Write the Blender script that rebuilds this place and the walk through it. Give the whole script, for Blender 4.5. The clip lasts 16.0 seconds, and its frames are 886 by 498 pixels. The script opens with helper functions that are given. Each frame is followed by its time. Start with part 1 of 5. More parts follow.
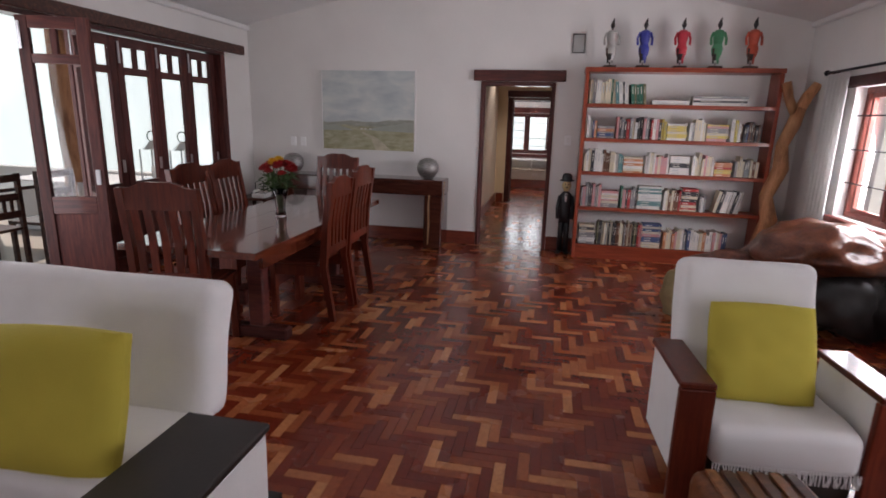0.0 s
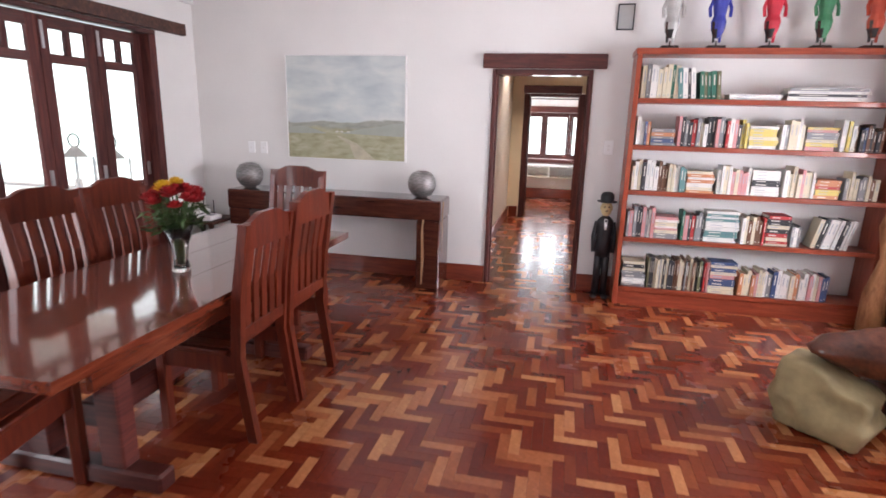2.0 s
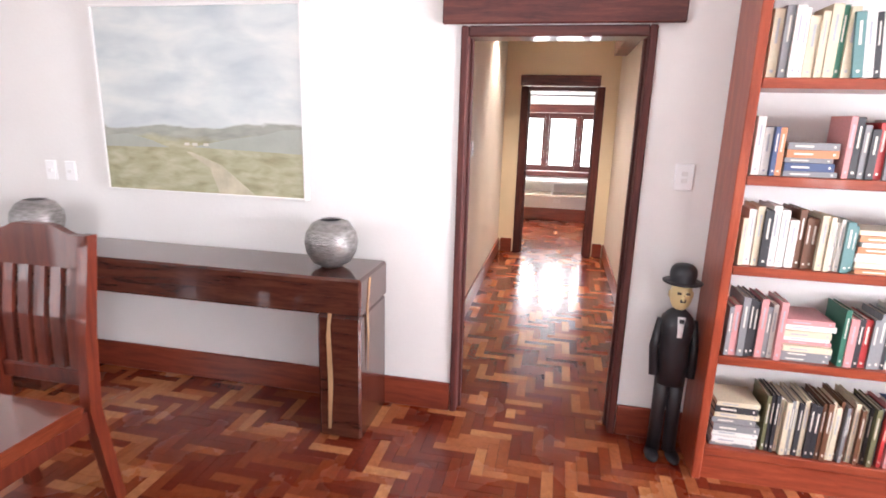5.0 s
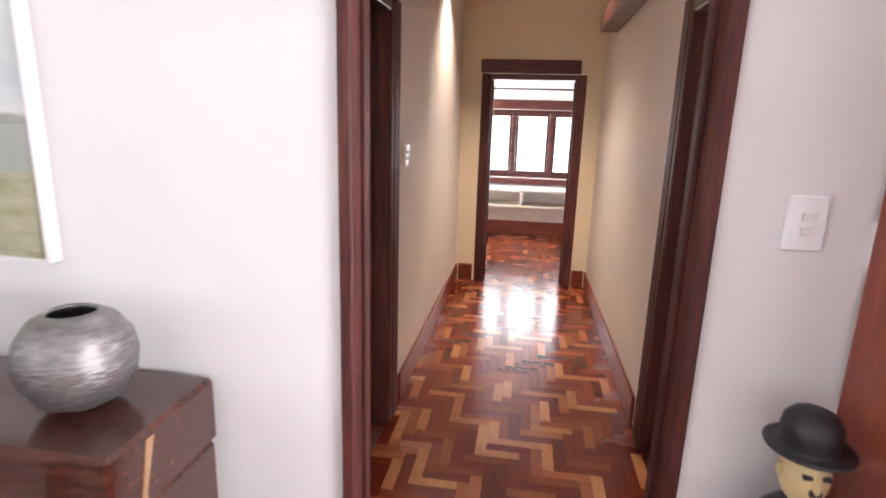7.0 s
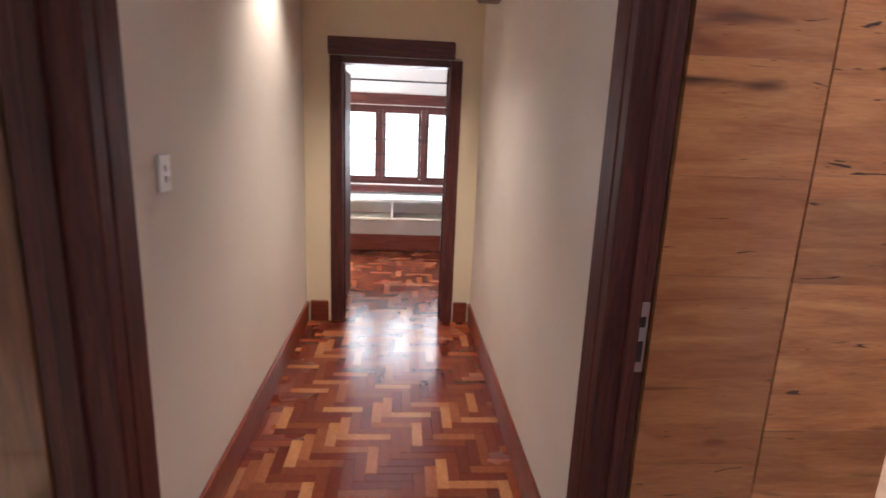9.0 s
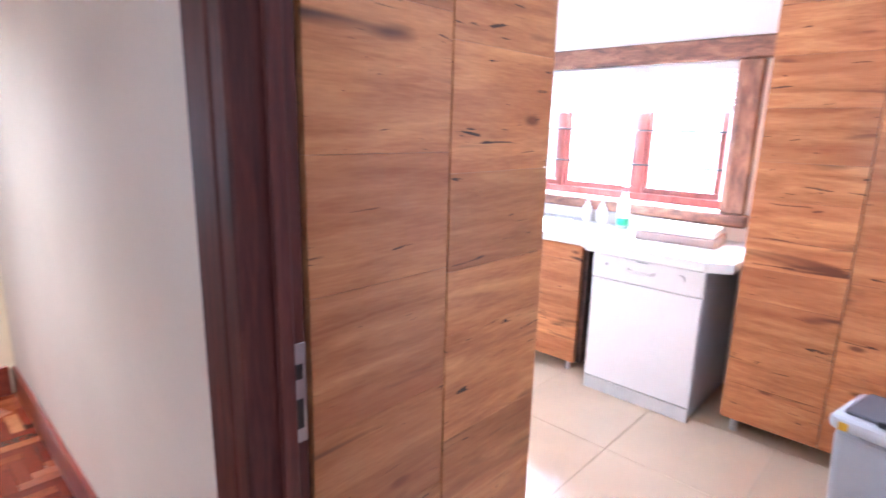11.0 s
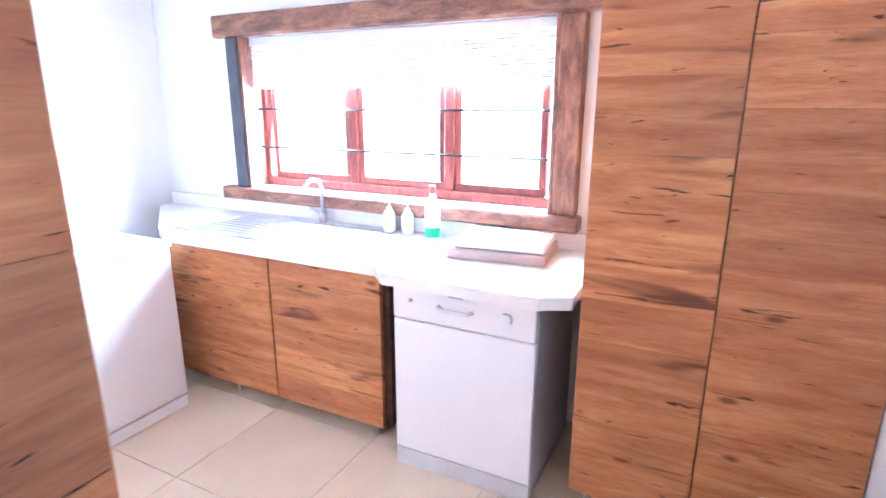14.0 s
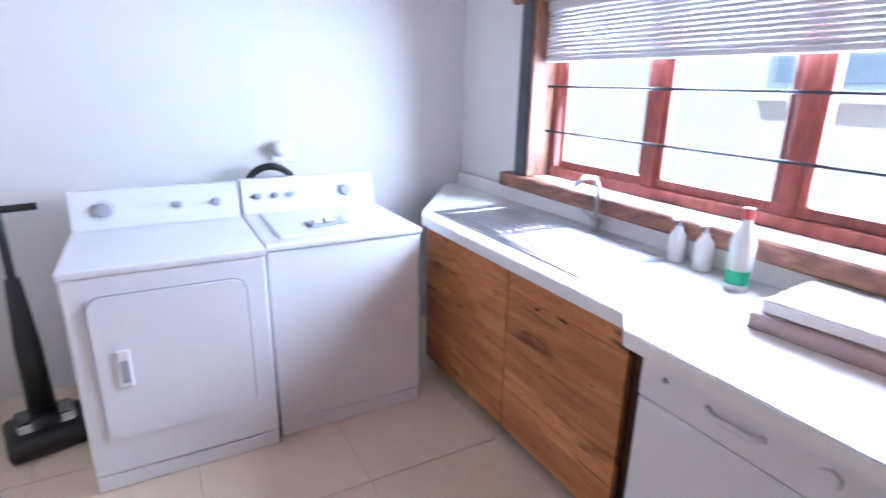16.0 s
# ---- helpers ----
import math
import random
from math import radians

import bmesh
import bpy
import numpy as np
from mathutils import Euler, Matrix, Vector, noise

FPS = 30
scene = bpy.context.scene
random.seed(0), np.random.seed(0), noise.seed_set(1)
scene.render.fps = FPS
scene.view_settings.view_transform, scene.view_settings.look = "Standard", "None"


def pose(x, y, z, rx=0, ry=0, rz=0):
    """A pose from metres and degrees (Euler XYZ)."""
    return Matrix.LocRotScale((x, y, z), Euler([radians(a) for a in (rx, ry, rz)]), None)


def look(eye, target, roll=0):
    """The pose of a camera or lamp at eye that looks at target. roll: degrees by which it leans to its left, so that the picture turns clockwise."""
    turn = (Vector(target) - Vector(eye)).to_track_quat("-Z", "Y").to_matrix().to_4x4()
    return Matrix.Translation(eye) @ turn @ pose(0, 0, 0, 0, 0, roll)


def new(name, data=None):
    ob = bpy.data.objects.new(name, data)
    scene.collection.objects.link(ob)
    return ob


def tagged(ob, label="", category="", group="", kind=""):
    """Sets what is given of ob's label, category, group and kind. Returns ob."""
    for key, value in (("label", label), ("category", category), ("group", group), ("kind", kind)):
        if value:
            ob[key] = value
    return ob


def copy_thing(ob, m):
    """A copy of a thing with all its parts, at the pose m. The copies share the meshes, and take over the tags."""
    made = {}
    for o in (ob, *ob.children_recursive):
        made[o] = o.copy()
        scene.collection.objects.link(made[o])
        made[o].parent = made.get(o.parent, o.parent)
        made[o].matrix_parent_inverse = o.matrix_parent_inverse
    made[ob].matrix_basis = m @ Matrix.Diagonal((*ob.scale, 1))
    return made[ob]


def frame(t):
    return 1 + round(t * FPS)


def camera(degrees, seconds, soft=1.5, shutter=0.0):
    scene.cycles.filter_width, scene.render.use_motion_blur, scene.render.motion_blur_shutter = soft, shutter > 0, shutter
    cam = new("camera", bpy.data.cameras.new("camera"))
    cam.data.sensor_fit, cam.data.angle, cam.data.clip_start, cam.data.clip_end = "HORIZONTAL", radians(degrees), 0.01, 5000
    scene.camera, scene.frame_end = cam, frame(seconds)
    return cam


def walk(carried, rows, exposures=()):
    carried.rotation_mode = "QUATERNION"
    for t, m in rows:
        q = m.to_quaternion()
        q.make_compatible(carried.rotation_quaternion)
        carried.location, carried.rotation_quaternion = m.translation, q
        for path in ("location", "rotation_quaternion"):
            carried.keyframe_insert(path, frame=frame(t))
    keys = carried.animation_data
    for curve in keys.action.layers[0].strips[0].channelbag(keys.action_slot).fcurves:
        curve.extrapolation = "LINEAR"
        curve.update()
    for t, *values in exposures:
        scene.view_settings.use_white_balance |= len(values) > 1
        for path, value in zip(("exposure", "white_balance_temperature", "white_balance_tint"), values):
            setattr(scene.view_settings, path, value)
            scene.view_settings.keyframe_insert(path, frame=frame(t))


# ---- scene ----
cam = camera(78.8, 16.0, 1.7, 0.4)
METRES, EYE, TILT, LEAN, TURN = 9.0, 1.575, 0.0, 0.0, 11.1
ROWS = [
    (0.0, 0.0, 0.0, 0.0, 0.35, -13.54, -1.47),
    (0.5, 0.0008, 0.0392, 0.0003, 0.79, -13.55, -1.5),
    (1.0, 0.0038, 0.0877, 0.0001, 1.1, -13.6, -1.48),
    (1.5, 0.0068, 0.1331, 0.0002, 1.34, -13.6, -1.51),
    (2.0, 0.01, 0.1839, 0.0004, 1.37, -13.57, -1.55),
    (2.5, 0.0171, 0.2285, 0.003, 1.42, -13.59, -1.52),
    (3.0, 0.0232, 0.2814, 0.0027, 1.68, -13.6, -1.51),
    (3.5, 0.0297, 0.326, 0.0037, 1.81, -13.53, -1.52),
    (4.0, 0.0356, 0.3715, 0.0029, 1.93, -13.48, -1.47),
    (6.5, 0.0566, 0.5699, 0.0003, -1.46, -13.27, -1.68),
    (7.0, 0.0678, 0.6098, -0.0016, -2.36, -13.25, -1.71),
    (7.5, 0.0708, 0.6446, 0.0, -4.64, -13.22, -1.92),
    (8.0, 0.0801, 0.6807, 0.0004, -7.61, -13.09, -1.99),
    (10.5, 0.128, 0.7785, -0.0066, -42.58, -12.74, -2.02),
    (11.0, 0.1309, 0.7868, -0.007, -57.66, -12.78, -1.41),
    (11.5, 0.138, 0.7885, -0.008, -66.55, -13.01, -0.91),
    (12.0, 0.1584, 0.7905, -0.0074, -72.06, -13.14, -0.48),
    (12.5, 0.1779, 0.7922, -0.0073, -74.4, -13.27, -0.31),
    (13.0, 0.2045, 0.798, -0.0066, -75.42, -13.76, -0.2),
    (13.5, 0.2239, 0.8003, -0.0061, -75.38, -14.12, -0.25),
    (14.0, 0.2483, 0.7986, -0.0043, -74.42, -14.78, -0.16),
    (14.5, 0.2658, 0.7993, -0.0046, -71.26, -15.5, 0.0),
    (15.0, 0.2869, 0.8042, -0.0054, -64.22, -15.99, -0.29),
    (15.5, 0.3034, 0.8053, -0.0049, -54.4, -16.58, -0.61),
    (16.0, 0.3225, 0.8076, -0.0051, -39.5, -17.15, -0.98),
]
PATH = [(t, pose(0, 0, EYE, TILT, LEAN, TURN) @ pose(METRES * x, METRES * y, METRES * z, 90 + pitch, roll, yaw)) for t, x, y, z, yaw, pitch, roll in ROWS]
STOPS = [
    (0.0, -0.72, 6450, 19), (1.0, -0.3, 6400, 19), (2.0, 0.55, 6300, 18), (3.0, 0.98, 6400, 17), (4.0, 1.28, 6400, 17), (7.0, 1.0, 6350, 17), (8.0, 0.5, 6400, 17),
    (10.5, 1.28, 5200, 13), (12.0, 1.92, 4750, 12), (13.0, 1.82, 4700, 12), (14.0, 1.35, 4800, 12), (15.0, 0.66, 4950, 14), (16.0, -0.16, 4950, 14)]
walk(cam, PATH, STOPS)

# ---- world, sun, large lights ----
world = bpy.data.worlds.new("sky")
scene.world = world
world.use_nodes = True
wn = world.node_tree
sky = wn.nodes.new("ShaderNodeTexSky")
sky.sky_type, sky.sun_disc = "NISHITA", False
sky.sun_elevation, sky.sun_rotation = radians(52), radians(-55)
wn.links.new(sky.outputs[0], wn.nodes["Background"].inputs[0])
wn.nodes["Background"].inputs[1].default_value = 0.15


def lamp(name, kind, m, energy, color=(1, 1, 1), **kw):
    data = bpy.data.lights.new(name, kind)
    data.energy, data.color = energy, color
    for key, value in kw.items():
        setattr(data, key, value)
    ob = new(name, data)
    ob.matrix_world = m
    return ob


def toward(az, el):
    a, e = radians(az), radians(el)
    return Vector((math.sin(a) * math.cos(e), math.cos(a) * math.cos(e), math.sin(e)))


lamp("sun", "SUN", look(toward(-55, 52) * 30, (0, 0, 0)), 5.0, (1, 0.95, 0.87), angle=radians(0.53))
for hy in (9.75,):
    for hx in (-0.88, 0.0):
        lamp("downlight_lamp", "SPOT", pose(hx, hy, 2.66), 62, (1, 0.88, 0.72), spot_size=radians(104), spot_blend=0.9, shadow_soft_size=0.06)
# daylight of the open sky in the openings
lamp("daylight_kitchen", "AREA", look((3.52, 9.05, 1.45), (2.0, 8.85, 1.15)), 225, (0.93, 0.97, 1), shape="RECTANGLE", size=1.7, size_y=0.8)
lamp("daylight_veranda", "AREA", look((-4.35, 2.6, 1.3), (-2.0, 2.9, 1.6)), 85, (0.95, 0.98, 1), shape="RECTANGLE", size=2.8, size_y=2.0)
lamp("daylight_east", "AREA", look((2.95, 4.9, 1.35), (1.0, 4.8, 0.9)), 165, (0.97, 0.98, 1), shape="RECTANGLE", size=1.7, size_y=1.0)
# near east fill lamp, behind a window added out of view
lamp("daylight_east_near", "AREA", look((2.95, 1.2, 1.35), (1.0, 1.2, 0.9)), 60, (0.97, 0.98, 1), shape="RECTANGLE", size=1.9, size_y=1.0)
lamp("daylight_far", "AREA", look((-0.4, 13.75, 1.35), (-0.4, 11, 0.9)), 22, (0.95, 0.98, 1), shape="RECTANGLE", size=1.5, size_y=0.9)
# fill lamp behind an added side window, brightens the far room
lamp("daylight_far_side", "AREA", look((-3.25, 12.2, 1.4), (0, 12.2, 1.0)), 150, (0.95, 0.98, 1), shape="RECTANGLE", size=1.3, size_y=1.0)
# fill lamp behind the added south window, for the light on the sofa
lamp("daylight_south", "AREA", look((-1.4, -4.25, 1.5), (-1.2, 0, 1.0)), 62, (0.97, 0.98, 1), shape="RECTANGLE", size=2.2, size_y=1.2)


# ---- materials ----
def nodes_of(name):
    m = bpy.data.materials.new(name)
    m.use_nodes = True
    nt = m.node_tree
    return m, nt, nt.nodes["Principled BSDF"]


def link(nt, a, b):
    nt.links.new(a, b)


def add(nt, kind, **inputs):
    n = nt.nodes.new(kind)
    for k, v in inputs.items():
        n.inputs[k].default_value = v
    return n


def ramp(nt, fac, *stops):
    r = nt.nodes.new("ShaderNodeValToRGB")
    el = r.color_ramp.elements
    while len(el) < len(stops):
        el.new(0.5)
    for e, (p, c) in zip(el, stops):
        e.position, e.color = p, (*c, 1)
    link(nt, fac, r.inputs[0])
    return r.outputs[0]


def mix(nt, fac, a, b, blend="MIX"):
    n = nt.nodes.new("ShaderNodeMix")
    n.data_type, n.blend_type = "RGBA", blend
    for s, v in ((n.inputs[0], fac), (n.inputs[6], a), (n.inputs[7], b)):
        if isinstance(v, (int, float)):
            s.default_value = v
        elif isinstance(v, tuple):
            s.default_value = (*v, 1)
        else:
            link(nt, v, s)
    return n.outputs[2]


def coords(nt, scale=(1, 1, 1)):
    tc = nt.nodes.new("ShaderNodeTexCoord")
    mp = nt.nodes.new("ShaderNodeMapping")
    mp.inputs["Scale"].default_value = scale
    link(nt, tc.outputs["Object"], mp.inputs[0])
    return mp.outputs[0]


def bump(nt, bsdf, height, strength, distance=0.004):
    b = add(nt, "ShaderNodeBump", Strength=strength, Distance=distance)
    link(nt, height, b.inputs["Height"])
    link(nt, b.outputs[0], bsdf.inputs["Normal"])


def noise_tex(nt, vec, scale, detail=4, dist=0.0):
    n = add(nt, "ShaderNodeTexNoise", Scale=scale, Detail=detail, Distortion=dist)
    link(nt, vec, n.inputs["Vector"])
    return n.outputs[0]


def plain(name, color, rough=0.5, metal=0.0, vary=0.12, scale=6.0, bumpy=0.1, fine=60.0, coat=0.0):
    """Paint, plaster, cloth, metal or plastic: two scales of variation and a fine relief."""
    m, nt, b = nodes_of(name)
    v = coords(nt)
    big, small = noise_tex(nt, v, scale), noise_tex(nt, v, fine)
    dark = tuple(c * (1 - vary) for c in color)
    light = tuple(min(1, c * (1 + vary * 0.5)) for c in color)
    c = ramp(nt, big, (0.3, dark), (0.7, light))
    c2 = mix(nt, 0.12, c, ramp(nt, small, (0.35, dark), (0.65, light)))
    link(nt, c2, b.inputs["Base Color"])
    b.inputs["Roughness"].default_value, b.inputs["Metallic"].default_value = rough, metal
    b.inputs["Coat Weight"].default_value = coat
    if bumpy:
        bump(nt, b, small, bumpy)
    return m


def wood(name, dark, mid, light, grain=(1, 12, 12), rough=0.35, coat=0.0, scale=3.0, rand=0.25, bumpy=0.15):
    """Grain stretched along the axis whose scale is least; each object or loose piece is shifted by its own random."""
    m, nt, b = nodes_of(name)
    tc = nt.nodes.new("ShaderNodeTexCoord")
    oi = nt.nodes.new("ShaderNodeObjectInfo")
    ge = nt.nodes.new("ShaderNodeNewGeometry")
    su = add(nt, "ShaderNodeMath")
    link(nt, oi.outputs["Random"], su.inputs[0])
    link(nt, ge.outputs["Random Per Island"], su.inputs[1])
    off = add(nt, "ShaderNodeVectorMath")
    off.operation = "SCALE"
    off.inputs[0].default_value = (7.3, 5.1, 9.7)
    link(nt, su.outputs[0], off.inputs["Scale"])
    ad = add(nt, "ShaderNodeVectorMath")
    link(nt, tc.outputs["Object"], ad.inputs[0])
    link(nt, off.outputs[0], ad.inputs[1])
    mp = nt.nodes.new("ShaderNodeMapping")
    mp.inputs["Scale"].default_value = grain
    link(nt, ad.outputs[0], mp.inputs[0])
    n1 = noise_tex(nt, mp.outputs[0], scale, 5, 0.6)
    n2 = noise_tex(nt, mp.outputs[0], scale * 7, 4, 0.2)
    c = ramp(nt, n1, (0.3, dark), (0.5, mid), (0.72, light))
    c = mix(nt, 0.22, c, ramp(nt, n2, (0.35, dark), (0.65, light)))
    fr = add(nt, "ShaderNodeMath")
    fr.operation = "FRACT"
    link(nt, su.outputs[0], fr.inputs[0])
    tone = ramp(nt, fr.outputs[0], (0.0, (1 - rand,) * 3), (1.0, (1 + rand,) * 3))
    c = mix(nt, 1.0, c, tone, "MULTIPLY")
    link(nt, c, b.inputs["Base Color"])
    b.inputs["Roughness"].default_value = rough
    b.inputs["Coat Weight"].default_value, b.inputs["Coat Roughness"].default_value = coat, 0.06
    b.inputs["Specular IOR Level"].default_value = 0.35
    bump(nt, b, n2, bumpy, 0.002)
    return m, nt, b, fr


def glass_mat(name, tint=(1, 1, 1), rough=0.0):
    m, nt, b = nodes_of(name)
    b.inputs["Base Color"].default_value = (*tint, 1)
    b.inputs["Transmission Weight"].default_value, b.inputs["Roughness"].default_value = 1, rough
    b.inputs["IOR"].default_value = 1.45
    return m


def pane_mat(name):
    """Thin window glass: clear, with a slight gloss."""
    m, nt, b = nodes_of(name)
    out = nt.nodes["Material Output"]
    tr, gl = nt.nodes.new("ShaderNodeBsdfTransparent"), nt.nodes.new("ShaderNodeBsdfGlossy")
    gl.inputs["Roughness"].default_value = 0.02
    mx = nt.nodes.new("ShaderNodeMixShader")
    mx.inputs[0].default_value = 0.05
    for a, i in ((tr.outputs[0], 1), (gl.outputs[0], 2)):
        link(nt, a, mx.inputs[i])
    link(nt, mx.outputs[0], out.inputs[0])
    return m


HALLPAINT = plain("pale_beige_plaster", (0.79, 0.715, 0.635), 0.7, vary=0.06, scale=1.6, bumpy=0.25, fine=45)
WHITE = plain("white_plaster", (0.80, 0.785, 0.765), 0.75, vary=0.05, scale=1.6, bumpy=0.25, fine=45)
CREAM = plain("cream_plaster", (0.78, 0.66, 0.47), 0.7, vary=0.06, scale=1.6, bumpy=0.25, fine=45)
CEIL = plain("ceiling_paint", (0.80, 0.795, 0.79), 0.8, vary=0.04, scale=2, bumpy=0.1)
OUTWALL = plain("outdoor_plaster", (0.80, 0.78, 0.74), 0.8, vary=0.08, scale=2, bumpy=0.25)
DARKWOOD = wood("dark_red_timber", (0.035, 0.008, 0.008), (0.075, 0.018, 0.016), (0.13, 0.035, 0.025), (14, 14, 1.2), 0.58, 0.0)[0]
DARKWOODH = wood("dark_red_timber_level", (0.035, 0.008, 0.008), (0.075, 0.018, 0.016), (0.13, 0.035, 0.025), (1.2, 1.2, 14), 0.35, 0.3)[0]
REDBASE = wood("red_skirting_timber", (0.12, 0.02, 0.012), (0.2, 0.038, 0.02), (0.27, 0.06, 0.03), (1.2, 1.2, 14), 0.3, 0.4, rand=0.08)[0]
CHAIRWOOD = wood("reddish_mahogany", (0.065, 0.009, 0.005), (0.12, 0.019, 0.009), (0.17, 0.033, 0.014), (14, 14, 1.3), 0.34, 0.25)[0]
TABLEWOOD = wood("polished_mahogany", (0.06, 0.01, 0.005), (0.105, 0.02, 0.009), (0.165, 0.038, 0.017), (14, 1.2, 14), 0.15, 1.0, rand=0.12, bumpy=0.015)[0]
SHELFWOOD = wood("red_shelf_timber", (0.17, 0.028, 0.013), (0.26, 0.045, 0.02), (0.36, 0.08, 0.036), (1.2, 12, 12), 0.35, 0.3, rand=0.1)[0]
SHELFUP = wood("red_shelf_upright", (0.17, 0.028, 0.013), (0.26, 0.045, 0.02), (0.36, 0.08, 0.036), (12, 12, 1.2), 0.35, 0.3, rand=0.1)[0]
SLEEPER = wood("dark_sleeper_wood", (0.02, 0.008, 0.007), (0.05, 0.018, 0.014), (0.12, 0.05, 0.03), (1.2, 12, 12), 0.4, 0.2)[0]
CONSOLE = wood("dark_glossy_sleeper", (0.028, 0.007, 0.005), (0.066, 0.018, 0.012), (0.11, 0.034, 0.02), (1.2, 12, 12), 0.2, 0.7)[0]
BROWNDOOR = wood("brown_door_wood", (0.09, 0.03, 0.012), (0.16, 0.055, 0.02), (0.24, 0.09, 0.035), (12, 12, 1.0), 0.35, 0.3)[0]
WEATHER = wood("weathered_window_wood", (0.07, 0.04, 0.035), (0.22, 0.1, 0.065), (0.42, 0.22, 0.13), (5, 5, 1.5), 0.55, scale=5, rand=0.2)[0]
WEATHERH = wood("weathered_window_wood_level", (0.07, 0.04, 0.035), (0.22, 0.1, 0.065), (0.42, 0.22, 0.13), (5, 1.5, 5), 0.55, scale=5, rand=0.2)[0]
WINRED = wood("window_red_timber", (0.13, 0.03, 0.025), (0.22, 0.055, 0.04), (0.32, 0.09, 0.06), (10, 10, 2), 0.45)[0]
TRUNK = wood("bare_pale_trunk", (0.2, 0.08, 0.035), (0.4, 0.19, 0.085), (0.52, 0.28, 0.14), (6, 6, 1.2), 0.5)[0]
STUMP = wood("polished_brown_root", (0.035, 0.01, 0.006), (0.085, 0.024, 0.012), (0.17, 0.055, 0.025), (3, 3, 3), 0.28, 0.5, scale=2.5)[0]
BLACKROOT = plain("charred_root_wood", (0.02, 0.018, 0.018), 0.5, vary=0.4)
STONE = plain("green_grey_stone", (0.33, 0.26, 0.13), 0.8, vary=0.35, scale=7, bumpy=0.6, fine=30)


def plank_wood(name, grain):
    """Oiled boards with knots, cracks and dark streaks."""
    m, nt, b, fr = wood(name, (0.32, 0.108, 0.038), (0.48, 0.192, 0.07), (0.64, 0.31, 0.125), grain, 0.42, 0.12, 2.6, 0.17)
    base = b.inputs["Base Color"].links[0].from_socket
    vec = [n for n in nt.nodes if n.type == "MAPPING"][0].outputs[0]
    vo = add(nt, "ShaderNodeTexNoise", Scale=1.5, Detail=2, Distortion=0.5)
    link(nt, vec, vo.inputs["Vector"])
    streak = ramp(nt, vo.outputs[0], (0.63, (0, 0, 0)), (0.73, (1, 1, 1)))
    c = mix(nt, streak, base, (0.085, 0.035, 0.02))
    crack = noise_tex(nt, vec, 4.5, 3, 1.5)
    cr = ramp(nt, crack, (0.665, (0, 0, 0)), (0.7, (1, 1, 1)))
    c = mix(nt, cr, c, (0.05, 0.022, 0.014))
    kp = nt.nodes.new("ShaderNodeMapping")
    kp.inputs["Scale"].default_value = tuple(2.2 if g < 2 else 5.5 for g in grain)
    link(nt, [n for n in nt.nodes if n.type == "MAPPING"][0].inputs[0].links[0].from_socket, kp.inputs[0])
    kn = add(nt, "ShaderNodeTexVoronoi", Scale=1.25)
    link(nt, kp.outputs[0], kn.inputs["Vector"])
    c = mix(nt, ramp(nt, kn.outputs["Distance"], (0.05, (0.85, 0.85, 0.85)), (0.11, (0, 0, 0))), c, (0.12, 0.04, 0.02))
    band = noise_tex(nt, vec, 0.9, 2)
    c = mix(nt, ramp(nt, band, (0.45, (0, 0, 0)), (0.7, (0.5, 0.5, 0.5))), c, (0.3, 0.085, 0.035))
    link(nt, c, b.inputs["Base Color"])
    return m


PLANKX = plank_wood("oiled_boards_x", (1.1, 9, 9))
PLANKY = plank_wood("oiled_boards_y", (9, 1.1, 9))


def parquet_mat(name):
    """Varnished hardwood blocks; tone by the piece's own random, from dark red to tan."""
    m, nt, b = nodes_of(name)
    oi, ge = nt.nodes.new("ShaderNodeObjectInfo"), nt.nodes.new("ShaderNodeNewGeometry")
    su = add(nt, "ShaderNodeMath")
    link(nt, oi.outputs["Random"], su.inputs[0])
    link(nt, ge.outputs["Random Per Island"], su.inputs[1])
    fr = add(nt, "ShaderNodeMath")
    fr.operation = "FRACT"
    link(nt, su.outputs[0], fr.inputs[0])
    v = coords(nt)
    tone = ramp(nt, fr.outputs[0], (0.0, (0.105, 0.012, 0.005)), (0.4, (0.15, 0.019, 0.007)), (0.64, (0.21, 0.042, 0.014)), (0.84, (0.34, 0.105, 0.038)), (1.0, (0.5, 0.215, 0.085)))
    grain = noise_tex(nt, v, 38, 5, 0.8)
    c = mix(nt, 0.4, tone, mix(nt, 1.0, tone, ramp(nt, grain, (0.3, (0.55, 0.5, 0.5)), (0.7, (1.3, 1.35, 1.4))), "MULTIPLY"))
    wear = noise_tex(nt, v, 1.1, 4)
    c = mix(nt, ramp(nt, wear, (0.4, (0, 0, 0)), (0.75, (0.35, 0.35, 0.35))), c, (0.2, 0.038, 0.014))
    link(nt, c, b.inputs["Base Color"])
    b.inputs["Specular IOR Level"].default_value = 0.36
    r = ramp(nt, noise_tex(nt, v, 2.5, 5), (0.3, (0.17,) * 3), (0.75, (0.36,) * 3))
    link(nt, r, b.inputs["Roughness"])
    b.inputs["Coat Weight"].default_value, b.inputs["Coat Roughness"].default_value = 0.22, 0.16
    bump(nt, b, noise_tex(nt, v, 9, 3), 0.08, 0.004)
    return m


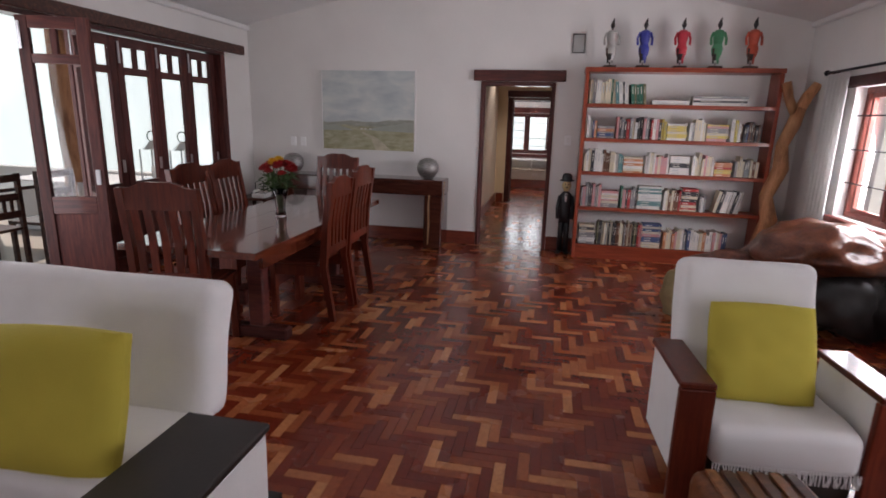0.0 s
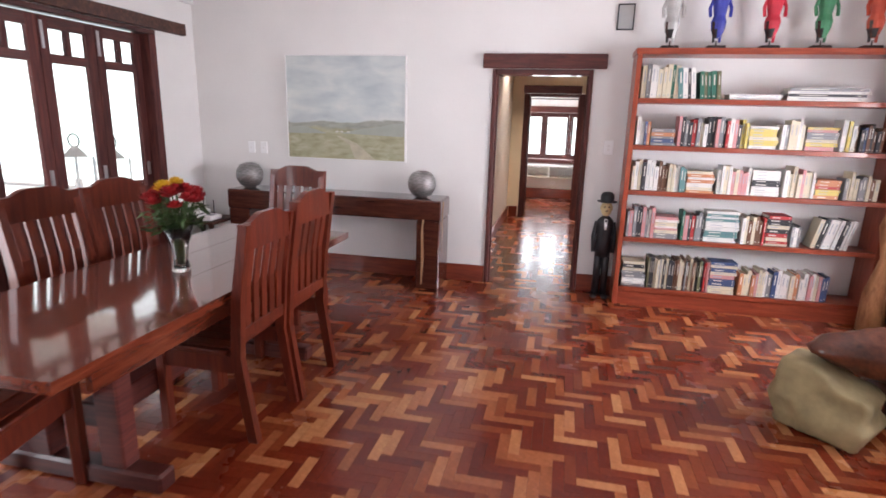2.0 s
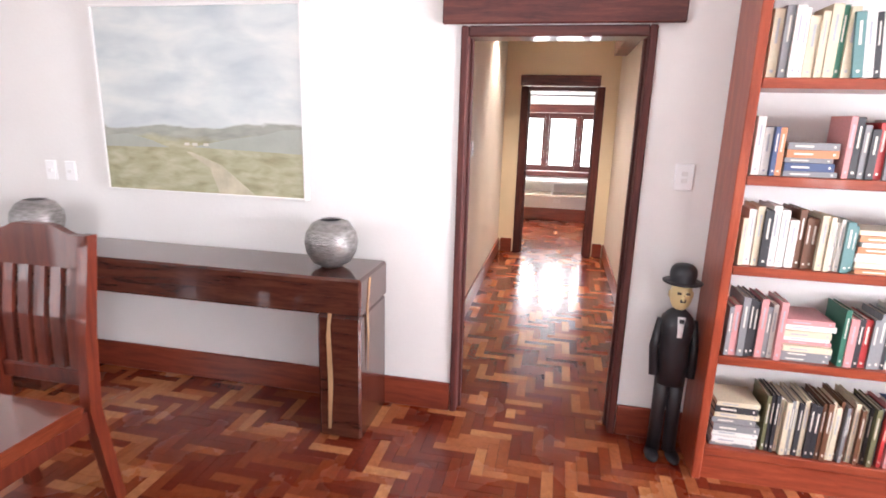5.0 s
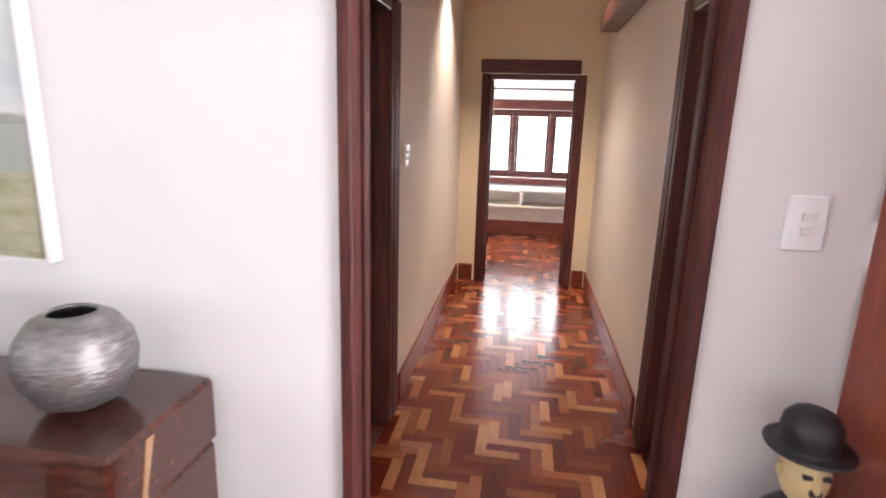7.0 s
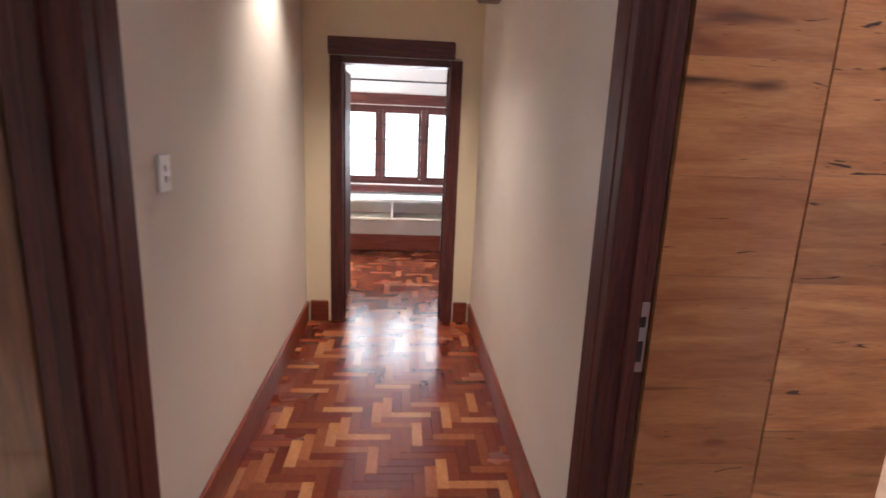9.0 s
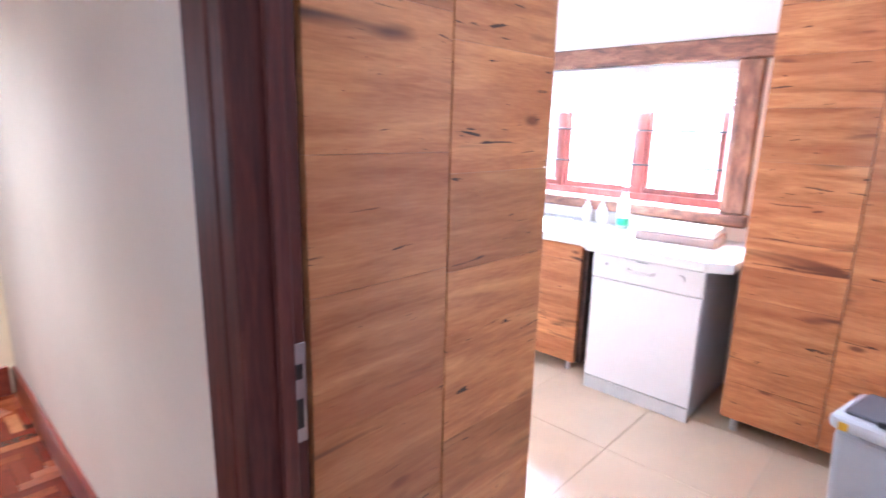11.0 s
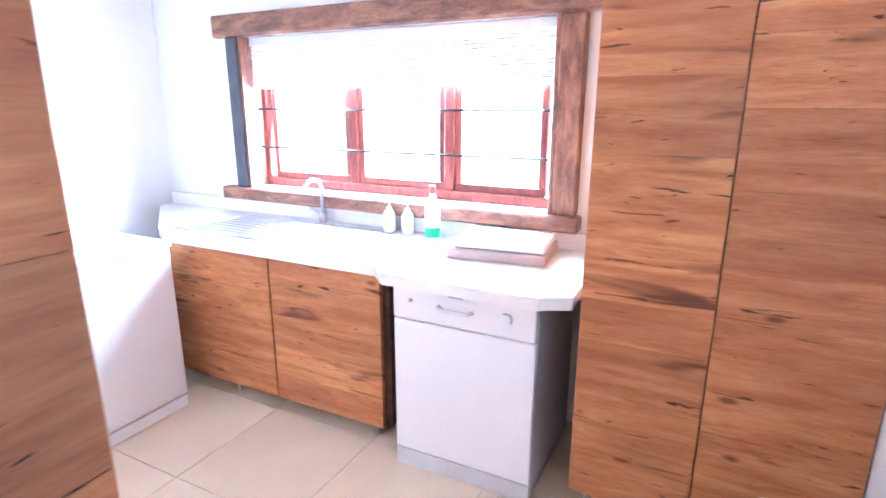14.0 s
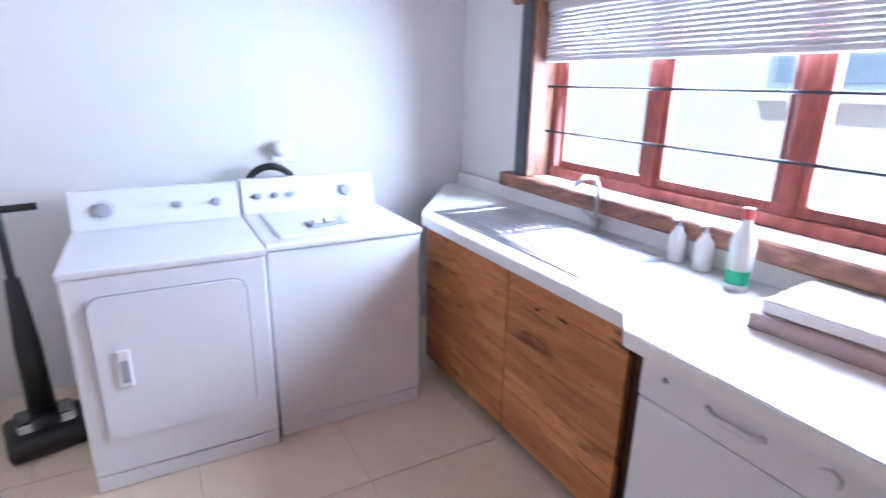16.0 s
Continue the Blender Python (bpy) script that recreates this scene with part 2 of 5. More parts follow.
PARQUET = parquet_mat("varnished_parquet")
JOINT = plain("floor_joint", (0.09, 0.018, 0.01), 0.6)
TILE = plain("beige_floor_tile", (0.72, 0.58, 0.42), 0.28, vary=0.07, scale=3, bumpy=0.05, fine=20)
GROUT = plain("grey_beige_grout", (0.56, 0.46, 0.35), 0.8)
LINEN = plain("white_linen", (0.78, 0.765, 0.76), 0.9, vary=0.06, scale=5, bumpy=0.5, fine=220)
LIME = plain("lime_cloth", (0.5, 0.41, 0.05), 0.85, vary=0.1, scale=4, bumpy=0.5, fine=260)
BLACKARM = plain("black_stained_wood", (0.018, 0.014, 0.013), 0.4, vary=0.3)
ENAMEL = plain("white_enamel", (0.80, 0.80, 0.82), 0.22, vary=0.02, bumpy=0.02, fine=200, coat=0.3)
PLASTIC = plain("white_plastic", (0.8, 0.79, 0.78), 0.35, vary=0.02, bumpy=0.0)
GREYPL = plain("grey_plastic", (0.36, 0.38, 0.42), 0.45, vary=0.05, bumpy=0.1, fine=150)
DARKPL = plain("dark_grey_plastic", (0.12, 0.12, 0.14), 0.5, vary=0.1, bumpy=0.1, fine=150)
BLACK = plain("black_plastic", (0.015, 0.015, 0.016), 0.45, vary=0.2)
STEEL = plain("brushed_steel", (0.6, 0.6, 0.62), 0.28, 1.0, vary=0.06, bumpy=0.03)
HAMMERED = plain("hammered_silver_glass", (0.34, 0.325, 0.315), 0.36, 0.7, vary=0.4, scale=28, bumpy=1.0, fine=48)
HAMMERED.node_tree.nodes["Mapping"].inputs["Scale"].default_value = (1, 1, 3.2)
STONETOP = plain("white_stone_worktop", (0.82, 0.81, 0.79), 0.25, vary=0.04, scale=20, bumpy=0.02)
IRON = plain("dark_iron", (0.03, 0.03, 0.035), 0.45, 0.6, vary=0.2)
BRASS = plain("brass", (0.7, 0.5, 0.2), 0.3, 1.0)
GLASS, PANE = glass_mat("clear_glass"), pane_mat("window_glass")
BLINDM = plain("grey_white_blind", (0.72, 0.72, 0.73), 0.6, vary=0.05)
CURTAIN = plain("white_sheer_curtain", (0.82, 0.81, 0.8), 0.9, vary=0.05, bumpy=0.3, fine=200)
nt = CURTAIN.node_tree
tl, mx = nt.nodes.new("ShaderNodeBsdfTranslucent"), nt.nodes.new("ShaderNodeMixShader")
tl.inputs[0].default_value = (0.85, 0.84, 0.82, 1)
mx.inputs[0].default_value = 0.5
link(nt, nt.nodes["Principled BSDF"].outputs[0], mx.inputs[1])
link(nt, tl.outputs[0], mx.inputs[2])
link(nt, mx.outputs[0], nt.nodes["Material Output"].inputs[0])
LEAF = plain("green_leaf", (0.05, 0.1, 0.025), 0.5, vary=0.3)
PETAL = plain("red_petal", (0.35, 0.012, 0.015), 0.6, vary=0.3, scale=25)
PETALY = plain("yellow_petal", (0.7, 0.42, 0.02), 0.6, vary=0.2, scale=25)
FOLIAGE = plain("garden_foliage", (0.07, 0.11, 0.035), 0.6, vary=0.4)
BARK = plain("bark", (0.16, 0.11, 0.07), 0.9, vary=0.4, bumpy=0.6, fine=20)
GRASS = plain("dry_lawn", (0.36, 0.33, 0.23), 0.9, vary=0.3, scale=0.6, bumpy=0.5, fine=25)
PAVER = plain("pale_veranda_tile", (0.5, 0.42, 0.33), 0.4, vary=0.12, scale=2)
SKIN = plain("painted_cream_wood", (0.68, 0.54, 0.28), 0.45, vary=0.1)
PAPER = plain("paper_edges", (0.72, 0.68, 0.6), 0.9, vary=0.1, scale=30)


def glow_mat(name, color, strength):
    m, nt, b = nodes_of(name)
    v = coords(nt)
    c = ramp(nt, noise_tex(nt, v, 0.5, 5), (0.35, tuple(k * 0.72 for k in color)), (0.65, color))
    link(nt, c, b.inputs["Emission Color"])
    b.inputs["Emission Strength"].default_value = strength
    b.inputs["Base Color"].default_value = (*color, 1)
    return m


# emission stands in for glaring daylight outside, and lights the rooms a little
BACKGLOW = glow_mat("glowing_backdrop", (0.9, 1.0, 0.95), 1.5)


# ---- building helpers ----
def box(bm, x0, x1, y0, y1, z0, z1, bevel=0.0, seg=1):
    vs = bmesh.ops.create_cube(bm, size=1)["verts"]
    for v in vs:
        v.co = Vector((x0 + (v.co.x + 0.5) * (x1 - x0), y0 + (v.co.y + 0.5) * (y1 - y0), z0 + (v.co.z + 0.5) * (z1 - z0)))
    if bevel:
        es = list({e for v in vs for e in v.link_edges})
        bmesh.ops.bevel(bm, geom=es, offset=bevel, segments=seg, affect="EDGES", profile=0.5)
    return bm


def cyl(bm, p, q, r, r2=None, n=12):
    p, q = Vector(p), Vector(q)
    d = q - p
    m = Matrix.Translation((p + q) / 2) @ d.to_track_quat("Z", "Y").to_matrix().to_4x4()
    bmesh.ops.create_cone(bm, cap_ends=True, segments=n, radius1=r, radius2=r if r2 is None else r2, depth=d.length, matrix=m)
    return bm


def ball(bm, c, r, s=(1, 1, 1), u=16, v=10):
    bmesh.ops.create_uvsphere(bm, u_segments=u, v_segments=v, radius=r, matrix=Matrix.Translation(c) @ Matrix.Diagonal((*s, 1)))
    return bm


def lathe(bm, profile, n=28, c=(0, 0, 0), cap=True):
    rings = []
    for r, z in profile:
        rings.append([bm.verts.new((c[0] + r * math.cos(2 * math.pi * i / n), c[1] + r * math.sin(2 * math.pi * i / n), c[2] + z)) for i in range(n)])
    for a, b in zip(rings, rings[1:]):
        for i in range(n):
            bm.faces.new((a[i], a[(i + 1) % n], b[(i + 1) % n], b[i]))
    if cap:
        bm.faces.new(list(reversed(rings[0])))
    return bm


def tube(bm, pts, r, n=8, taper=None):
    """A round bar along a bent line; taper gives one radius a point."""
    pts = [Vector(p) for p in pts]
    rings = []
    for i, p in enumerate(pts):
        d = (pts[min(i + 1, len(pts) - 1)] - pts[max(i - 1, 0)]).normalized()
        a = d.orthogonal().normalized() if i == 0 else (a - d * a.dot(d)).normalized()
        b = d.cross(a)
        rr = taper[i] if taper else r
        rings.append([bm.verts.new(p + (a * math.cos(2 * math.pi * k / n) + b * math.sin(2 * math.pi * k / n)) * rr) for k in range(n)])
    for s, t in zip(rings, rings[1:]):
        for k in range(n):
            bm.faces.new((s[k], s[(k + 1) % n], t[(k + 1) % n], t[k]))
    bm.faces.new(list(reversed(rings[0])))
    bm.faces.new(rings[-1])
    return bm


def extrude_outline(bm, pts, depth, axis="y"):
    """A flat outline of (a, z) pairs given thickness along y or x."""
    def at(a, z, d):
        return (a, d, z) if axis == "y" else (d, a, z)
    f = [bm.verts.new(at(a, z, 0)) for a, z in pts]
    g = [bm.verts.new(at(a, z, depth)) for a, z in pts]
    bm.faces.new(f)
    bm.faces.new(list(reversed(g)))
    n = len(pts)
    for i in range(n):
        bm.faces.new((f[(i + 1) % n], f[i], g[i], g[(i + 1) % n]))
    bmesh.ops.recalc_face_normals(bm, faces=bm.faces)
    return bm


def mesh_of(name, bm, material, smooth=False):
    me = bpy.data.meshes.new(name)
    bm.to_mesh(me)
    bm.free()
    for m in material if isinstance(material, (list, tuple)) else [material]:
        me.materials.append(m)
    if smooth:
        me.polygons.foreach_set("use_smooth", [True] * len(me.polygons))
    return me


def part(name, bm, material, parent, label="", smooth=False):
    ob = new(name, mesh_of(name, bm, material, smooth))
    ob.parent = parent
    return tagged(ob, label)


def thing(name, label, category, x=0, y=0, z=0, rz=0, group="", kind=""):
    ob = new(name)
    ob.matrix_basis = pose(x, y, z, 0, 0, rz)
    ob.empty_display_size = 0.1
    return tagged(ob, label, category, group, kind)


def single(name, bm, material, label, category, x=0, y=0, z=0, rz=0, group="", kind="", smooth=False):
    ob = new(name, mesh_of(name, bm, material, smooth))
    ob.matrix_basis = pose(x, y, z, 0, 0, rz)
    return tagged(ob, label, category, group, kind)


def structure(name, bm, material, label="", category="", smooth=False):
    return single(name, bm, material, label, category or name.split("_")[0], kind="structure", smooth=smooth)


def B(*args, **kw):
    return box(bmesh.new(), *args, **kw)


def wall(name, along, face, back, a0, a1, z1, holes, material, label):
    """A wall of real thickness along x or y, with openings (a0, a1, z0, z1) cut through it."""
    bm = bmesh.new()
    cuts = sorted({a0, a1, *[h[0] for h in holes], *[h[1] for h in holes]})
    for p, q in zip(cuts, cuts[1:]):
        spans, low = [], 0.0
        for h in sorted((h for h in holes if h[0] <= p and h[1] >= q), key=lambda h: h[2]):
            spans.append((low, h[2]))
            low = h[3]
        spans.append((low, z1))
        for s, t in spans:
            if t - s > 1e-4:
                lo, hi = min(face, back), max(face, back)
                if along == "x":
                    box(bm, p, q, lo, hi, s, t)
                else:
                    box(bm, lo, hi, p, q, s, t)
    bmesh.ops.remove_doubles(bm, verts=bm.verts, dist=1e-5)
    seen = {}
    for f in list(bm.faces):
        key = tuple(sorted((round(v.co.x, 4), round(v.co.y, 4), round(v.co.z, 4)) for v in f.verts))
        seen.setdefault(key, []).append(f)
    bmesh.ops.delete(bm, geom=[f for fs in seen.values() if len(fs) > 1 for f in fs], context="FACES_ONLY")
    return structure(name, bm, material, label, "wall")


# ---- large structure ----
NORTH, WEST, EAST = 6.8, -4.0, 2.65
KE, KN, KS = 3.25, 10.75, 6.97
wall("wall_north", "x", NORTH, 6.94, -4.25, 3.5, 3.8, [(-0.905, -0.03, 0.0, 2.03)], WHITE, "white plastered wall with a door opening")
wall("wall_west", "y", WEST, -4.25, -4.0, 6.8, 3.0, [(1.2, 6.24, 0.0, 2.3)], WHITE, "white plastered wall with a wide folding-door opening")
wall("wall_east", "y", EAST, 2.9, -4.0, 6.8, 3.0, [(3.9, 5.72, 0.78, 1.95), (0.2, 2.2, 0.78, 1.95)], WHITE, "white plastered wall with windows")
wall("wall_south", "x", -4.0, -4.2, -4.25, 2.9, 3.8, [(-2.6, -0.2, 0.8, 2.1)], WHITE, "white plastered wall with an unseen window")
wall("wall_hall_west", "y", -1.1, -1.25, 6.941, 10.8, 2.7, [(7.15, 8.05, 0.0, 2.08)], HALLPAINT, "pale beige plastered passage wall")
wall("wall_hall_east", "y", 0.2, 0.31, 6.941, 10.9, 2.9, [(7.1, 8.02, 0.0, 2.1)], HALLPAINT, "pale beige plastered passage wall")
wall("wall_hall_end", "x", 10.8, 10.95, -3.2, 0.199, 2.7, [(-0.9, 0.04, 0.0, 2.03)], CREAM, "cream plastered wall with a door opening")
wall("wall_far", "x", 13.3, 13.55, -3.2, 2.2, 2.7, [(-1.2, 0.42, 0.82, 1.76)], WHITE, "white plastered wall with a window")
# the opening in the west wall is out of view, added for light
wall("wall_far_west", "y", -3.0, -3.2, 10.95, 13.3, 2.7, [(11.5, 12.9, 0.8, 1.9)], WHITE, "white plastered wall")
wall("wall_far_east", "y", 2.0, 2.2, 10.95, 13.3, 2.7, [], WHITE, "white plastered wall")
wall("wall_far_south", "x", 10.95, 10.901, 0.2, 2.2, 2.7, [], WHITE, "white plastered wall")
# unseen opening added here only to let sky light into the bath
wall("wall_bath_west", "y", -3.0, -3.2, 6.941, 10.8, 2.7, [(7.1, 9.2, 0.9, 2.1)], WHITE, "white plastered wall")
wall("wall_kitchen_south", "x", 6.96, 6.942, 0.31, 3.25, 2.9, [], WHITE, "white plastered wall")
wall("wall_kitchen_east", "y", KE, 3.5, 6.95, 11.0, 2.9, [(8.13, 10.0, 1.06, 1.92)], WHITE, "white plastered wall with a wide window")
wall("wall_kitchen_north", "x", KN, 10.9, 0.31, 3.25, 2.9, [], WHITE, "white plastered wall")

# sloped ceiling of the living room, level ceilings elsewhere
bm = bmesh.new()
for x0, z0, x1, z1 in ((-4.25, 2.64, -0.7, 3.42), (-0.7, 3.42, 2.9, 2.62)):
    lo = [bm.verts.new((x, y, z)) for x, z, y in ((x0, z0, -4.2), (x1, z1, -4.2), (x1, z1, 6.8), (x0, z0, 6.8))]
    hi = [bm.verts.new(v.co + Vector((0, 0, 0.12))) for v in lo]
    bm.faces.new(lo)
    bm.faces.new(list(reversed(hi)))
    for i in range(4):
        bm.faces.new((lo[i], lo[(i + 1) % 4], hi[(i + 1) % 4], hi[i]))
structure("ceiling_living", bm, CEIL, "white sloping ceiling", "ceiling")
structure("ceiling_hall", B(-3.2, 0.2, 6.941, 10.95, 2.7, 2.8), CEIL, "white ceiling", "ceiling")
structure("ceiling_far", B(-3.2, 2.2, 10.95, 13.55, 2.7, 2.8), CEIL, "white ceiling", "ceiling")
structure("ceiling_kitchen", B(0.3105, 3.5, 6.941, 11.0, 2.9, 3.0), CEIL, "white ceiling", "ceiling")
for name, x in (("trim_west", -4.0), ("trim_east", 2.6)):
    structure(name, B(x + 0.002, x + 0.048, -3.99, 6.79, 2.62, 2.68, bevel=0.012), CEIL, "white ceiling moulding", "trim")

# floors under the pieces
structure("floor_living", B(-4.25, 2.9, -4.2, 7.0, -0.2, -0.006), JOINT, "dark red varnished parquet floor in herringbone", "floor")
floor_living = bpy.data.objects["floor_living"]
structure("floor_hall", B(-1.25, 0.27, 7.0, 10.95, -0.2, -0.006), JOINT, "red varnished parquet passage floor", "floor")
floor_hall = bpy.data.objects["floor_hall"]
structure("floor_far", B(-3.2, 2.2, 10.95, 13.55, -0.2, -0.006), JOINT, "red varnished parquet floor", "floor")
floor_far = bpy.data.objects["floor_far"]
structure("floor_bath", B(-3.2, -1.25, 7.0, 10.95, -0.2, -0.002), TILE, "pale tiled floor", "floor")
structure("floor_kitchen", B(0.27, 3.5, 7.0, 11.0, -0.2, -0.005), GROUT, "beige tiled kitchen floor", "floor")
floor_kitchen = bpy.data.objects["floor_kitchen"]


def skirting(name, along, face, side, a0, a1, h=0.17):
    lo, hi = sorted((face + side * 0.002, face + side * 0.02))
    if along == "x":
        bm = B(a0, a1, lo, hi, 0, h, bevel=0.006)
    else:
        bm = B(lo, hi, a0, a1, 0, h, bevel=0.006)
    structure(name, bm, REDBASE, "red varnished timber skirting", "baseboard")


skirting("baseboard_1", "x", NORTH, -1, -3.98, -0.915)
skirting("baseboard_2", "x", NORTH, -1, -0.018, 2.62)
skirting("baseboard_3", "y", WEST, 1, 6.26, 6.76)
skirting("baseboard_4", "y", EAST, -1, -3.9, 6.76)
skirting("baseboard_5", "y", -1.1, 1, 8.24, 10.77)
skirting("baseboard_6", "y", 0.2, -1, 8.24, 10.77)
skirting("baseboard_7", "x", 10.8, -1, -1.07, -0.93)
skirting("baseboard_8", "x", 10.8, -1, 0.06, 0.17)
skirting("baseboard_9", "x", 13.3, -1, -2.9, 1.9, 0.2)


# ---- door openings ----
def door_frame(name, x, y, rz, width, height, depth, lintel=None, side=0.06, label="dark red timber door frame"):
    """Frame round an opening; local x across, y through the wall from its face."""
    t = thing(name, label, "door frame", x, y, 0, rz, kind="structure")
    for a, b in ((-width / 2 - side, -width / 2), (width / 2, width / 2 + side)):
        part("jamb", B(a, b, -0.02, depth, 0, height + 0.05, bevel=0.006), DARKWOOD, t)
        part("stop", B(b - 0.001 if a < 0 else a - 0.013, b + 0.013 if a < 0 else a + 0.001, depth * 0.4, depth * 0.7, 0, height, bevel=0.003), DARKWOOD, t)
    part("head", B(-width / 2, width / 2, -0.02, depth, height, height + 0.05, bevel=0.006), DARKWOODH, t)
    if lintel:
        a, b, z0, z1 = lintel
        part("lintel", B(a, b, -0.045, -0.0215, z0, z1, bevel=0.006), DARKWOODH, t, "dark timber beam over the opening")
    return t


door_frame("door_1", -0.4665, NORTH, 0, 0.82, 1.985, 0.139, (-0.534, 0.556, 2.038, 2.165), 0.036)
door_frame("door_2", -0.43, 10.8, 0, 0.78, 1.965, 0.17, (-0.49, 0.42, 2.018, 2.14), 0.09)
kd = door_frame("door_3", 0.2, 7.575, -90, 0.84, 2.03, 0.106, None, 0.05)
part("architrave", B(-0.565, -0.4705, -0.022, -0.002, 0, 2.1, bevel=0.005), DARKWOOD, kd)
part("strike_plate", B(-0.42, -0.417, 0.065, 0.1, 0.92, 1.12, bevel=0.001), STEEL, kd, "steel lock plate")
part("strike_hole", B(-0.417, -0.4155, 0.073, 0.092, 0.95, 1.01), BLACK, kd)
part("strike_hole", B(-0.417, -0.4155, 0.073, 0.092, 1.05, 1.08), BLACK, kd)
bd = door_frame("door_4", -1.1, 7.6, 90, 0.78, 2.03, 0.17)
part("architrave", B(0.452, 0.56, -0.022, -0.002, 0, 2.1, bevel=0.005), DARKWOOD, bd)

# doors standing open
leaf = thing("kitchen_door", "dark red timber door standing open against the wall", "door", 0.36, 6.985, 0.01, 1)
part("leaf", B(0, 0.78, 0.0, 0.04, 0, 2.01, bevel=0.004), DARKWOOD, leaf)
part("panel", B(0.12, 0.68, 0.041, 0.05, 0.15, 1.85, bevel=0.004), DARKWOOD, leaf)
bm = bmesh.new()
cyl(bm, (0.76, 0.095, 1.11), (0.76, 0.095, 1.34), 0.011)
part("pull_bar", bm, plain("dark_bronze", (0.07, 0.035, 0.03), 0.4, 0.5, vary=0.2), leaf, "dark bronze pull bar", True)
for z in (1.14, 1.32):
    part("standoff", cyl(bmesh.new(), (0.76, 0.04, z), (0.76, 0.095, z), 0.006), STEEL, leaf, smooth=True)
leaf = thing("bath_door", "brown varnished timber door standing open", "door", -1.274, 8.03, 0.01)
part("leaf", B(-0.78, 0, -0.04, 0, 0, 2.01, bevel=0.004), BROWNDOOR, leaf)
part("knob", ball(bmesh.new(), (-0.7, -0.07, 1.0), 0.03), BRASS, leaf, smooth=True)
leaf = thing("far_door", "dark timber door standing open in the far room", "door", -0.85, 10.98, 0.01)
part("leaf", B(-0.04, 0, 0, 0.76, 0, 1.95, bevel=0.004), DARKWOOD, leaf)
part("hinge", B(0.0, 0.012, 0.0, 0.03, 1.68, 1.78, bevel=0.002), BRASS, leaf, "brass hinge")
structure("trim_hall_beam", B(0.06, 0.197, 8.5, 10.2, 2.29, 2.43, bevel=0.008), DARKWOODH, "dark timber beam along the passage wall", "trim")


# ---- windows ----
def window(name, along, face, back, a0, a1, z0, z1, mullions, bars, material, label):
    """Timber casement window in a wall; bars are thin burglar rods."""
    w = thing(name, label, "window", kind="structure")
    lo, hi = min(face, back), max(face, back)
    mid = (lo + hi) / 2

    def bx(p, q, s, t, d0, d1, bev=0.004):
        return B(p, q, d0, d1, s, t, bevel=bev) if along == "x" else B(d0, d1, p, q, s, t, bevel=bev)
    f = 0.05
    for p, q, s, t in ((a0, a1, z0, z0 + f), (a0, a1, z1 - f, z1), (a0, a0 + f, z0 + f, z1 - f), (a1 - f, a1, z0 + f, z1 - f)):
        part("window_frame", bx(p, q, s, t, mid - 0.035, mid + 0.035), material, w)
    cuts = [a0 + f] + mullions + [a1 - f]
    for m in mullions:
        part("mullion", bx(m - 0.028, m + 0.028, z0 + f, z1 - f, mid - 0.035, mid + 0.035), material, w)
    for p, q in zip(cuts, cuts[1:]):
        p, q = p + 0.03, q - 0.03
        for a, b, s, t in ((p, q, z0 + f, z0 + f + 0.04), (p, q, z1 - f - 0.04, z1 - f), (p, p + 0.035, z0 + f + 0.04, z1 - f - 0.04), (q - 0.035, q, z0 + f + 0.04, z1 - f - 0.04)):
            part("sash", bx(a, b, s, t, mid - 0.02, mid + 0.02, 0.003), material, w)
        g = part("pane", bx(p + 0.035, q - 0.035, z0 + f + 0.04, z1 - f - 0.04, mid - 0.002, mid + 0.002, 0), PANE, w)
        g.visible_shadow = False
    for z in bars:
        d = lo - 0.0 + 0.03 if face < back else hi - 0.03
        pq = ((a0 + f, d, z), (a1 - f, d, z)) if along == "x" else ((d, a0 + f, z), (d, a1 - f, z))
        part("burglar_bar", cyl(bmesh.new(), *pq, 0.006, n=8), IRON, w)
    return w


BLACKGREY = plain("dark_grey_weathered", (0.07, 0.075, 0.09), 0.6, vary=0.3, scale=9)
kw = window("window_1", "y", KE, 3.5, 8.13, 10.0, 1.06, 1.92, [8.72, 9.32], [1.3, 1.52], WINRED, "wide red timber kitchen window with burglar bars")
part("lintel", B(3.2, 3.248, 7.95, 10.2, 1.92, 2.04, bevel=0.01), WEATHERH, kw, "weathered timber beam")
part("window_sill", B(3.17, 3.42, 8.0, 10.2, 0.985, 1.058, bevel=0.008), WEATHERH, kw, "weathered timber sill")
for y0, y1 in ((8.02, 8.13), (10.0, 10.09)):
    part("jamb", B(3.19, 3.248, y0, y1, 1.06, 1.918, bevel=0.008), WEATHER if y0 < 9 else BLACKGREY, kw, "weathered timber upright")
for y0, y1 in ((8.131, 8.15), (9.98, 9.999)):
    part("reveal", B(3.2, 3.4, y0, y1, 1.06, 1.918, bevel=0.003), WEATHER, kw)
ew = window("window_2", "y", EAST, 2.9, 3.9, 5.72, 0.78, 1.95, [4.5, 5.12], [1.1, 1.4, 1.7], WINRED, "red timber living-room window")
part("window_sill", B(2.6, 2.72, 3.85, 5.77, 0.72, 0.778, bevel=0.006), WINRED, ew)
part("lintel", B(2.61, 2.648, 3.75, 5.85, 1.95, 2.05, bevel=0.006), DARKWOODH, ew)
# second east window, unseen, added to bring more light into the living room
ew2 = window("window_3", "y", EAST, 2.9, 0.2, 2.2, 0.78, 1.95, [0.87, 1.53], [1.1, 1.4, 1.7], WINRED, "red timber living-room window")
part("window_sill", B(2.6, 2.72, 0.15, 2.25, 0.72, 0.778, bevel=0.006), WINRED, ew2)
